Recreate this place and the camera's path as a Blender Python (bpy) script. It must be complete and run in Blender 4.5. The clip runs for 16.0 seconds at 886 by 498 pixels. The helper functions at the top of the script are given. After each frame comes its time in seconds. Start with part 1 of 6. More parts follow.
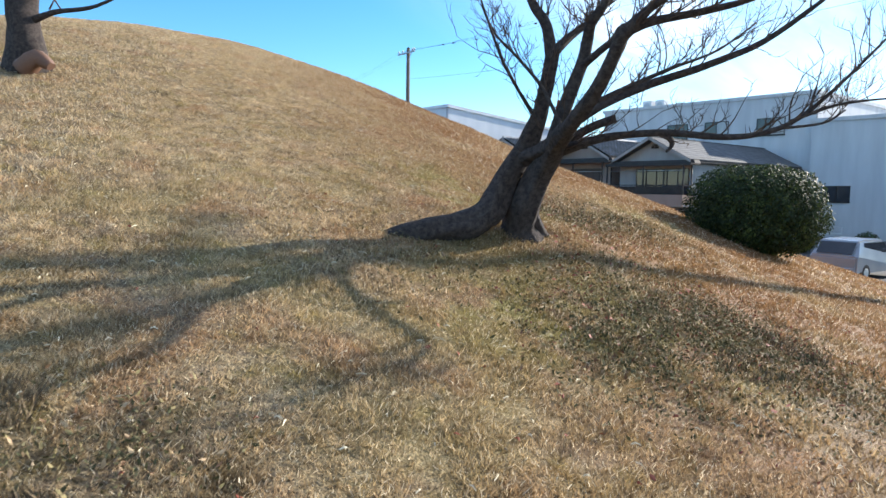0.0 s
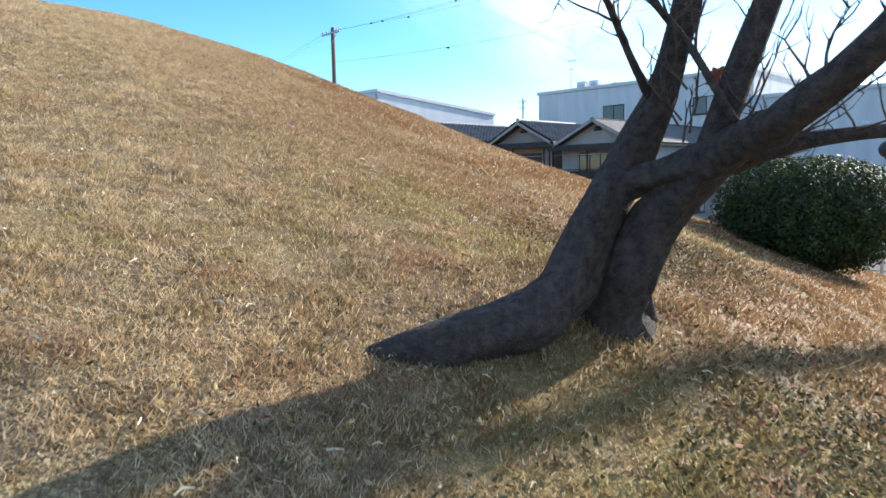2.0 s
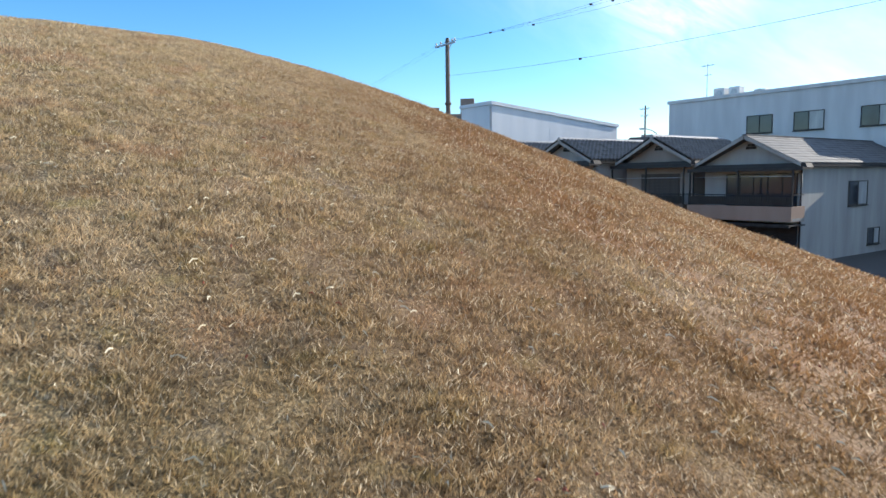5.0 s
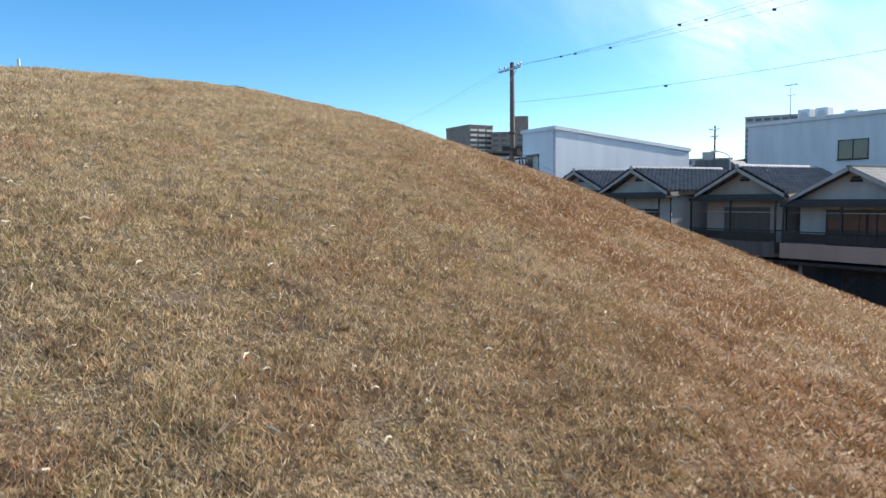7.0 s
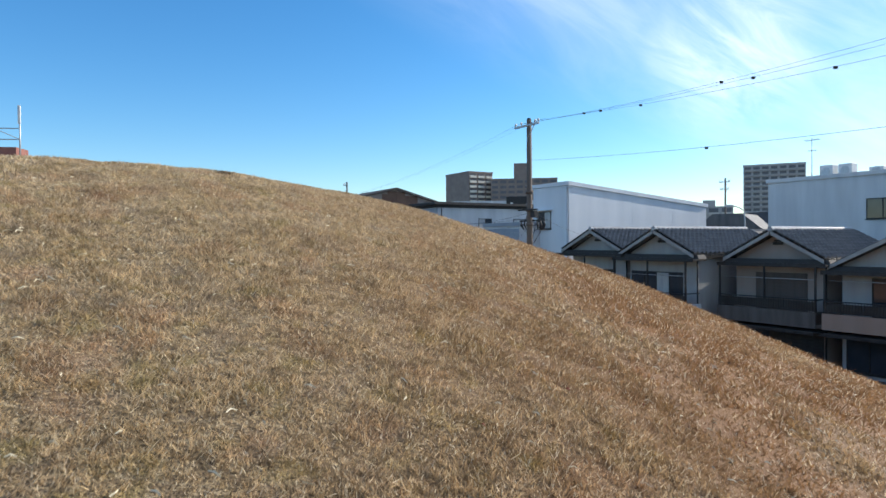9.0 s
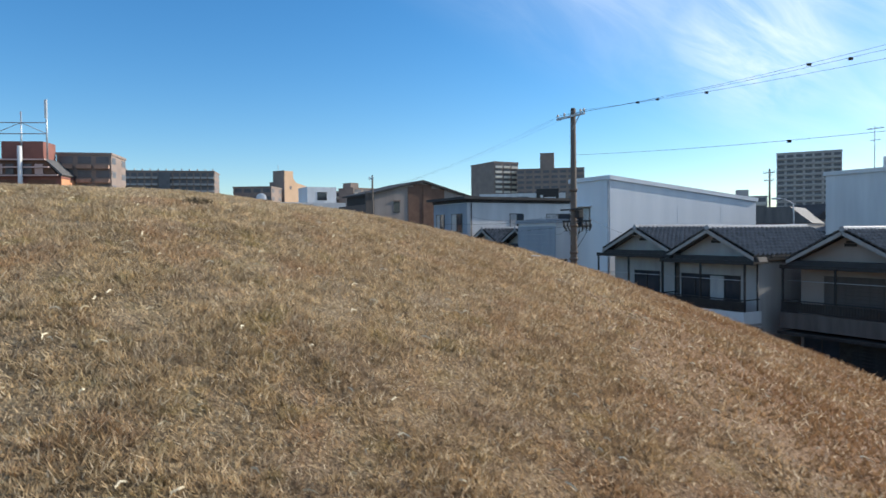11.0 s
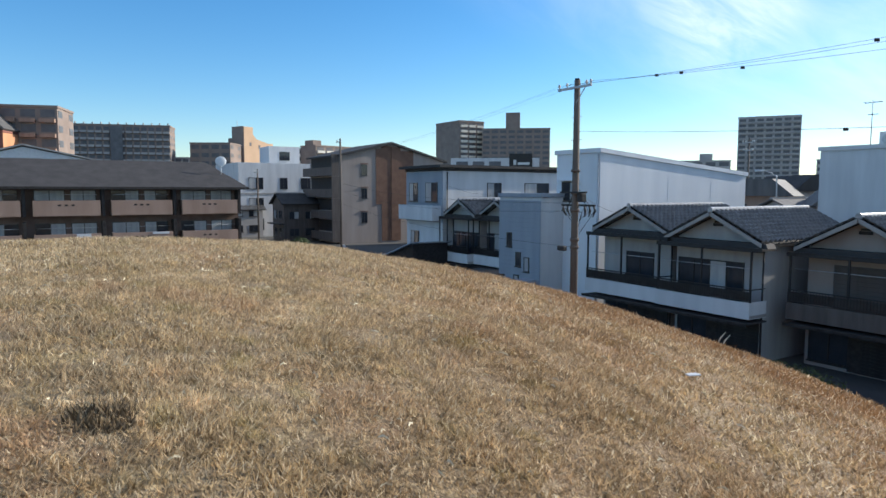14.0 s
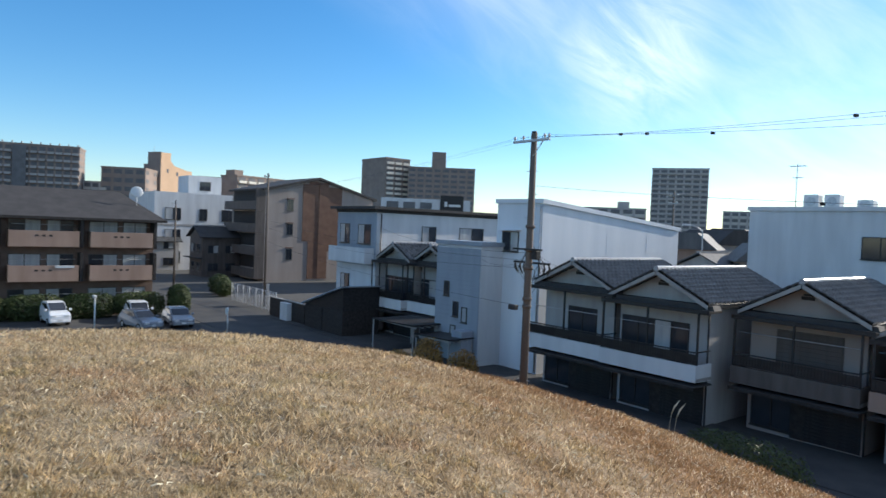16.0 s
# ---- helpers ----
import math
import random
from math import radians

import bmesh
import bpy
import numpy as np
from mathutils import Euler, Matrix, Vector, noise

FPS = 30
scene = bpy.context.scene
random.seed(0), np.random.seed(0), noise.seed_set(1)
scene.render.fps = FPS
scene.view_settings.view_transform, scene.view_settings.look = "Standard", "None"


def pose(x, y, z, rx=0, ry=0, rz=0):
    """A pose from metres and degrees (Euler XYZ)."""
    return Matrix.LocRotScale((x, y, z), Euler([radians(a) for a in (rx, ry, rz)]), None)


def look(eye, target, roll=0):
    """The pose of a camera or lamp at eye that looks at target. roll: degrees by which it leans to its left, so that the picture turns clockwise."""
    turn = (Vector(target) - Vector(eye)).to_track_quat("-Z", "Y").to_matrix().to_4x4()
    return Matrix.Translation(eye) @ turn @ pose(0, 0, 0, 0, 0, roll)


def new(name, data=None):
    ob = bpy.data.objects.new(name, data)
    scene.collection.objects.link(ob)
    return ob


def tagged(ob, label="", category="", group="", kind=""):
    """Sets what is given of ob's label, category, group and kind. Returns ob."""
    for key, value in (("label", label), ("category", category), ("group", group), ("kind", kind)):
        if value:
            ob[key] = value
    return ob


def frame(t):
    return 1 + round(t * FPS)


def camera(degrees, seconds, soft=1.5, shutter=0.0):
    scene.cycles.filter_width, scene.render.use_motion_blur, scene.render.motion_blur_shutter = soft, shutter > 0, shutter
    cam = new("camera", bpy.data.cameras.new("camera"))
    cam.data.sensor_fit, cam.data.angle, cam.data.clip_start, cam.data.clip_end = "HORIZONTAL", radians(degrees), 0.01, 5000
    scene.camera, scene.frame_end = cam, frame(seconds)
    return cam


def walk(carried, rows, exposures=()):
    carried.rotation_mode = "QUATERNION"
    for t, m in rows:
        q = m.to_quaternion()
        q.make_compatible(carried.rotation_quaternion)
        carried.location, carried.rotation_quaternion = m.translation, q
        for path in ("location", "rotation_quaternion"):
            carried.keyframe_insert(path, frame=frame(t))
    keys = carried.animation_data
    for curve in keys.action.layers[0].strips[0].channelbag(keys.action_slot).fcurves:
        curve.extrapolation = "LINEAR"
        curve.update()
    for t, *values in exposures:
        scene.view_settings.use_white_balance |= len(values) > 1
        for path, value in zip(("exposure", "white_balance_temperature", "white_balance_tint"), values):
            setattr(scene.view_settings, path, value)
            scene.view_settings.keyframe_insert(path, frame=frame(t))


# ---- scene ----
cam = camera(67.45, 16.0, soft=1.5, shutter=0.15)
PATH = [
    (0.0, pose(-0.000, 0.001, 3.100, 84.93, -0.95, -0.00)),
    (0.5, pose(-0.110, 0.683, 3.156, 85.60, -0.63, -2.51)),
    (1.0, pose(-0.395, 1.470, 3.231, 84.54, -1.64, -4.33)),
    (1.5, pose(-0.458, 2.169, 3.323, 83.04, -1.54, -8.70)),
    (2.0, pose(-0.470, 3.040, 3.452, 83.64, 0.99, -6.25)),
    (2.5, pose(-0.597, 3.694, 3.642, 82.82, -0.01, -9.37)),
    (3.0, pose(-0.615, 4.395, 3.849, 83.99, 0.70, -7.81)),
    (3.5, pose(-0.759, 5.052, 4.042, 83.85, 0.40, -7.88)),
    (4.0, pose(-0.753, 5.723, 4.248, 83.09, 0.65, -3.89)),
    (4.2, pose(-0.809, 5.968, 4.305, 83.69, 0.92, -1.79)),
    (6.3, pose(-1.268, 9.329, 5.294, 84.49, 0.65, 5.84)),
    (6.5, pose(-1.397, 9.541, 5.379, 84.90, 0.95, 6.60)),
    (7.0, pose(-1.679, 10.088, 5.612, 85.56, 0.75, 7.30)),
    (7.5, pose(-2.038, 10.710, 5.867, 87.19, 1.90, 16.73)),
    (8.0, pose(-2.303, 11.247, 6.098, 88.45, 1.46, 13.98)),
    (8.2, pose(-2.376, 11.503, 6.211, 91.61, 1.01, 10.60)),
    (10.3, pose(-3.105, 14.816, 6.954, 84.94, 0.20, 4.33)),
    (10.5, pose(-3.164, 15.026, 7.008, 86.47, 0.03, 3.30)),
    (11.0, pose(-3.504, 15.514, 7.170, 88.57, 0.61, 9.28)),
    (11.5, pose(-3.846, 15.953, 7.344, 87.84, 0.15, 12.21)),
    (12.0, pose(-4.092, 16.509, 7.533, 90.04, 0.30, 12.95)),
    (12.5, pose(-4.420, 16.974, 7.718, 89.99, -0.38, 13.05)),
    (13.0, pose(-4.574, 17.537, 7.885, 88.35, -1.08, 10.66)),
    (13.5, pose(-4.828, 18.021, 8.047, 86.29, -0.16, 8.97)),
    (14.0, pose(-4.998, 18.559, 8.212, 84.95, -0.10, 6.07)),
    (14.5, pose(-5.438, 19.040, 8.394, 85.34, -0.48, 9.18)),
    (15.0, pose(-5.676, 19.559, 8.577, 86.13, -1.25, 9.88)),
    (15.5, pose(-5.978, 19.981, 8.738, 88.25, -1.95, 6.79)),
    (16.0, pose(-6.148, 20.399, 8.814, 88.21, -2.35, -0.59)),
]
walk(cam, PATH, exposures=[(0.0, 1.03), (2.5, 1.1), (4.0, 0.88), (7.0, 0.7), (10.5, 0.35), (12.5, 0.24), (14.0, 0.4), (15.5, 0.46), (16.0, 0.45)])

# ---- world, sun ----
SUN_AZ, SUN_EL = 58.0, 23.5        # degrees to the right of +y, and above the horizon
world = bpy.data.worlds.new("world")
scene.world = world
world.use_nodes = True
wn, wl = world.node_tree.nodes, world.node_tree.links
sky = wn.new("ShaderNodeTexSky")
sky.sky_type, sky.sun_disc = "NISHITA", False
sky.sun_elevation, sky.sun_rotation = radians(SUN_EL), radians(SUN_AZ)
sky.air_density, sky.dust_density, sky.ozone_density = 1.0, 0.15, 4.0
back = wn["Background"]
back.inputs[1].default_value = 0.135
# cirrus in direction space: a veil that begins at a slanting edge, with streaks along it, and one brighter puff


def toward(bearing, height):
    b, h = radians(bearing), radians(height)
    return Vector((math.sin(b) * math.cos(h), math.cos(b) * math.cos(h), math.sin(h)))


edge_a, edge_b = toward(-10.9, 18.0), toward(4.9, 9.0)
along = (edge_b - edge_a).normalized()
across = edge_b.cross(edge_a).normalized()
if across.dot(toward(30, 14)) < 0:
    across = -across
third = along.cross(across)
tc = wn.new("ShaderNodeTexCoord")


def sky_dot(v):
    d = wn.new("ShaderNodeVectorMath")
    d.operation, d.inputs[1].default_value = "DOT_PRODUCT", v
    wl.new(tc.outputs["Generated"], d.inputs[0])
    return d.outputs["Value"]


def sky_range(v, lo, hi, a=0.0, b=1.0):
    r = wn.new("ShaderNodeMapRange")
    r.interpolation_type = "SMOOTHSTEP"
    for k, q in enumerate((lo, hi, a, b)):
        r.inputs[k + 1].default_value = q
    wl.new(v, r.inputs[0])
    return r.outputs[0]


def sky_math(op, a, b):
    m = wn.new("ShaderNodeMath")
    m.operation = op
    for k, q in enumerate((a, b)):
        if isinstance(q, float):
            m.inputs[k].default_value = q
        else:
            wl.new(q, m.inputs[k])
    return m.outputs[0]


frame_of_cloud = wn.new("ShaderNodeCombineXYZ")
for k, (v, size) in enumerate(((along, 3.0), (across, 11.0), (third, 3.0))):
    wl.new(sky_math("MULTIPLY", sky_dot(v), size), frame_of_cloud.inputs[k])


def sky_noise(scale, detail, rough, warp):
    t = wn.new("ShaderNodeTexNoise")
    for key, q in (("Scale", scale), ("Detail", detail), ("Roughness", rough), ("Distortion", warp)):
        t.inputs[key].default_value = q
    wl.new(frame_of_cloud.outputs[0], t.inputs["Vector"])
    return t.outputs["Fac"]


streaks = sky_range(sky_noise(1.1, 8, 0.6, 0.7), 0.25, 0.82)
veil = sky_math("MULTIPLY", sky_range(sky_dot(across), -0.015, 0.16), sky_math("ADD", sky_math("MULTIPLY", streaks, 0.26), 0.08))
puff = sky_math("MULTIPLY", sky_range(sky_dot(toward(16.2, 14.3)), 0.9925, 1.0), sky_range(sky_noise(1.7, 7, 0.62, 0.9), 0.3, 0.8))
cloud = sky_math("ADD", sky_math("ADD", veil, 0.02), sky_math("MULTIPLY", puff, 0.48))
mixc = wn.new("ShaderNodeMixRGB")
mixc.inputs[2].default_value = (7.6, 8.1, 8.7, 1)
vivid = wn.new("ShaderNodeHueSaturation")
vivid.inputs["Saturation"].default_value = 1.3
wl.new(cloud, mixc.inputs[0])
wl.new(sky.outputs[0], vivid.inputs["Color"])
wl.new(vivid.outputs[0], mixc.inputs[1])
wl.new(mixc.outputs[0], back.inputs[0])
sun = new("sun", bpy.data.lights.new("sun", "SUN"))
sun.data.energy, sun.data.angle, sun.data.color = 4.9, radians(0.53), (1.0, 0.94, 0.845)
az, el = radians(SUN_AZ), radians(SUN_EL)
sun.matrix_world = look((0, 0, 0), (-math.sin(az) * math.cos(el), -math.cos(az) * math.cos(el), -math.sin(el)))
scene.view_settings.exposure = 0.0


# ---- materials ----
def mat(name, a, b, scale=3.0, rough=0.8, metal=0.0, bump=0.2, fine=40.0, spec=0.3, streak=0.0, rnd=0.0):
    """Two colours mixed by coarse and fine noise in object space, with fine relief."""
    m = bpy.data.materials.new(name)
    m.use_nodes = True
    n, l = m.node_tree.nodes, m.node_tree.links
    pb = n["Principled BSDF"]
    co = n.new("ShaderNodeTexCoord")
    mpn = n.new("ShaderNodeMapping")
    mpn.inputs["Scale"].default_value = (1, 1, 0.15 if streak else 1)
    l.new(co.outputs["Object"], mpn.inputs[0])
    n1, n2 = n.new("ShaderNodeTexNoise"), n.new("ShaderNodeTexNoise")
    n1.inputs["Scale"].default_value, n1.inputs["Detail"].default_value = scale, 6
    n2.inputs["Scale"].default_value, n2.inputs["Detail"].default_value = fine, 4
    l.new(mpn.outputs[0], n1.inputs["Vector"])
    l.new(co.outputs["Object"], n2.inputs["Vector"])
    add = n.new("ShaderNodeMath")
    add.operation = "ADD"
    sub = n.new("ShaderNodeMath")
    sub.operation, sub.inputs[1].default_value = "MULTIPLY_ADD", 0.4
    sub.inputs[2].default_value = -0.2
    l.new(n2.outputs["Fac"], sub.inputs[0])
    l.new(n1.outputs["Fac"], add.inputs[0])
    l.new(sub.outputs[0], add.inputs[1])
    fac = add
    if rnd:
        oi, geo = n.new("ShaderNodeObjectInfo"), n.new("ShaderNodeNewGeometry")
        s = n.new("ShaderNodeMath")
        s.operation = "ADD"
        l.new(oi.outputs["Random"], s.inputs[0])
        l.new(geo.outputs["Random Per Island"], s.inputs[1])
        r2 = n.new("ShaderNodeMath")
        r2.operation, r2.inputs[1].default_value, r2.inputs[2].default_value = "MULTIPLY_ADD", rnd, -rnd
        l.new(s.outputs[0], r2.inputs[0])
        fac = n.new("ShaderNodeMath")
        fac.operation = "ADD"
        l.new(add.outputs[0], fac.inputs[0])
        l.new(r2.outputs[0], fac.inputs[1])
    rr = n.new("ShaderNodeValToRGB")
    rr.color_ramp.elements[0].position, rr.color_ramp.elements[1].position = 0.3, 0.7
    rr.color_ramp.elements[0].color, rr.color_ramp.elements[1].color = (*a, 1), (*b, 1)
    l.new(fac.outputs[0], rr.inputs[0])
    l.new(rr.outputs[0], pb.inputs["Base Color"])
    pb.inputs["Roughness"].default_value, pb.inputs["Metallic"].default_value = rough, metal
    pb.inputs["Specular IOR Level"].default_value = spec
    if bump:
        bp = n.new("ShaderNodeBump")
        bp.inputs["Strength"].default_value, bp.inputs["Distance"].default_value = bump, 0.02
        l.new(n2.outputs["Fac"], bp.inputs["Height"])
        l.new(bp.outputs[0], pb.inputs["Normal"])
    return m


GREEN_PATCHES = ((-0.2, 8.2, 1.1), (0.6, 7.3, 1.1), (2.9, 9.9, 1.0), (0.6, 4.6, 1.3), (1.6, 5.0, 1.2))        # where the grass is still green: x, y, reach
WEED_SHADE_PATCHES = ((2.1, 5.7, 1.0), (2.8, 4.7, 0.7), (1.4, 8.0, 1.2), (2.4, 8.7, 1.1), (1.2, 7.2, 0.9), (-1.0, 2.3, 0.7))    # dark withered weeds; the patch at (2.8, 4.7) is a cast shadow painted dark


def turf(name, straw_a, straw_b, translucent=0.0, per_blade=0.0):
    """Dry lawn: straw with rusty stretches on the eastern flank and greener patches."""
    m = bpy.data.materials.new(name)
    m.use_nodes = True
    n, l = m.node_tree.nodes, m.node_tree.links
    co = n.new("ShaderNodeTexCoord")

    def noise_node(scale, detail, lo, hi):
        t = n.new("ShaderNodeTexNoise")
        t.inputs["Scale"].default_value, t.inputs["Detail"].default_value = scale, detail
        l.new(co.outputs["Object"], t.inputs["Vector"])
        r = n.new("ShaderNodeMapRange")
        r.inputs[1].default_value, r.inputs[2].default_value = lo, hi
        l.new(t.outputs["Fac"], r.inputs[0])
        return r.outputs[0]

    def mix(fac, c1, c2):
        x = n.new("ShaderNodeMixRGB")
        for k, v in ((0, fac), (1, c1), (2, c2)):
            if isinstance(v, tuple):
                x.inputs[k].default_value = (*v, 1)
            elif isinstance(v, float):
                x.inputs[k].default_value = v
            else:
                l.new(v, x.inputs[k])
        return x.outputs[0]

    def calc(op, *v):
        x = n.new("ShaderNodeMath")
        x.operation, x.use_clamp = op, op == "MULTIPLY"
        for k, q in enumerate(v):
            if isinstance(q, (int, float)):
                x.inputs[k].default_value = q
            else:
                l.new(q, x.inputs[k])
        return x.outputs[0]

    c = mix(noise_node(2.2, 6, 0.35, 0.68), straw_a, straw_b)
    c = mix(calc("MULTIPLY", noise_node(9.0, 4, 0.42, 0.66), 0.8), c, (0.15, 0.105, 0.06))
    c = mix(calc("MULTIPLY", noise_node(27.0, 3, 0.5, 0.72), 0.6), c, (0.80, 0.66, 0.42))
    c = mix(calc("MULTIPLY", noise_node(3.4, 5, 0.54, 0.68), 0.6), c, (0.31, 0.24, 0.175))
    c = mix(calc("MULTIPLY", noise_node(4.6, 4, 0.55, 0.70), 0.7), c, (0.35, 0.275, 0.10))
    c = mix(calc("MULTIPLY", noise_node(1.9, 5, 0.54, 0.70), 0.6), c, (0.42, 0.235, 0.13))
    c = mix(calc("MULTIPLY", noise_node(7.0, 4, 0.60, 0.72), 0.65), c, (0.16, 0.115, 0.075))
    if not per_blade:
        c = mix(noise_node(140.0, 3, 0.35, 0.65), (0.07, 0.05, 0.03), c)
        c = mix(calc("MULTIPLY", noise_node(60.0, 5, 0.5, 0.7), 0.8), c, (0.52, 0.38, 0.2))
    sep = n.new("ShaderNodeSeparateXYZ")
    l.new(co.outputs["Object"], sep.inputs[0])
    east = calc("ADD", sep.outputs[0], calc("MULTIPLY_ADD", sep.outputs[1], 0.3, -3.4))
    er = n.new("ShaderNodeMapRange")
    er.inputs[1].default_value, er.inputs[2].default_value = -3.2, 0.8
    l.new(east, er.inputs[0])
    rust = calc("MULTIPLY", er.outputs[0], noise_node(0.55, 5, 0.2, 0.54))
    c = mix(calc("MULTIPLY", rust, 0.85), c, (0.225, 0.104, 0.039))
    # paler towards the summit: sunlight on the far grass put into the colour
    summit = n.new("ShaderNodeVectorMath")
    summit.operation, summit.inputs[1].default_value = "DISTANCE", (-11.0, 24.0, 7.5)
    l.new(co.outputs["Object"], summit.inputs[0])
    summit_light = n.new("ShaderNodeMapRange")
    summit_light.inputs[1].default_value, summit_light.inputs[2].default_value = 12.0, 4.0
    l.new(summit.outputs["Value"], summit_light.inputs[0])
    c = mix(calc("MULTIPLY", summit_light.outputs[0], calc("MULTIPLY", noise_node(1.4, 5, 0.3, 0.62), 0.25)), c, (0.80, 0.64, 0.42))
    near_tree = n.new("ShaderNodeMapRange")
    near_tree.inputs[1].default_value, near_tree.inputs[2].default_value = 13.0, 4.0
    l.new(sep.outputs[1], near_tree.inputs[0])
    green = calc("MULTIPLY", near_tree.outputs[0], noise_node(0.8, 5, 0.46, 0.66))
    c = mix(calc("MULTIPLY", green, 0.32), c, (0.28, 0.24, 0.08))
    for px_, py_, rad in GREEN_PATCHES + WEED_SHADE_PATCHES:
        weed = (px_, py_, rad) in WEED_SHADE_PATCHES
        away = n.new("ShaderNodeVectorMath")
        away.operation, away.inputs[1].default_value = "DISTANCE", (px_, py_, 0)
        flat_co = n.new("ShaderNodeVectorMath")
        flat_co.operation, flat_co.inputs[1].default_value = "MULTIPLY", (1, 1, 0)
        l.new(co.outputs["Object"], flat_co.inputs[0])
        l.new(flat_co.outputs[0], away.inputs[0])
        soft_edge = n.new("ShaderNodeMapRange")
        soft_edge.inputs[1].default_value, soft_edge.inputs[2].default_value = rad, rad * 0.2
        l.new(away.outputs["Value"], soft_edge.inputs[0])
        c = mix(calc("MULTIPLY", soft_edge.outputs[0], calc("MULTIPLY", noise_node(5.0 if weed else 3.0, 5, 0.36 if weed else 0.42, 0.6), 0.8)), c, (0.11, 0.078, 0.036) if weed else (0.27, 0.225, 0.075))
    if per_blade:
        geo = n.new("ShaderNodeNewGeometry")
        hsv = n.new("ShaderNodeHueSaturation")
        r = n.new("ShaderNodeMapRange")
        r.inputs[3].default_value, r.inputs[4].default_value = 1 - per_blade, 1 + per_blade
        l.new(geo.outputs["Random Per Island"], r.inputs[0])
        l.new(r.outputs[0], hsv.inputs["Value"])
        l.new(c, hsv.inputs["Color"])
        c = hsv.outputs[0]
        odd = n.new("ShaderNodeMath")
        odd.operation, odd.inputs[1].default_value = "MULTIPLY", 37.0
        l.new(geo.outputs["Random Per Island"], odd.inputs[0])
        frac = calc("FRACT", odd.outputs[0])
        c = mix(calc("MULTIPLY", calc("GREATER_THAN", frac, 0.89), 0.7), c, (0.88, 0.75, 0.54))
        c = mix(calc("MULTIPLY", calc("LESS_THAN", frac, 0.2), 0.6), c, (0.12, 0.085, 0.05))
    pb = n["Principled BSDF"]
    pb.inputs["Roughness"].default_value, pb.inputs["Specular IOR Level"].default_value = 0.75, 0.2
    if not per_blade:
        bp, bn = n.new("ShaderNodeBump"), n.new("ShaderNodeTexNoise")
        bn.inputs["Scale"].default_value, bn.inputs["Detail"].default_value = 70.0, 5
        bp.inputs["Strength"].default_value, bp.inputs["Distance"].default_value = 1.0, 0.02
        l.new(co.outputs["Object"], bn.inputs["Vector"])
        l.new(bn.outputs["Fac"], bp.inputs["Height"])
        l.new(bp.outputs[0], pb.inputs["Normal"])
    l.new(c, pb.inputs["Base Color"])
    if translucent:
        tr, ms = n.new("ShaderNodeBsdfTranslucent"), n.new("ShaderNodeMixShader")
        l.new(c, tr.inputs[0])
        ms.inputs[0].default_value = translucent
        l.new(pb.outputs[0], ms.inputs[1])
        l.new(tr.outputs[0], ms.inputs[2])
        l.new(ms.outputs[0], n["Material Output"].inputs[0])
    return m


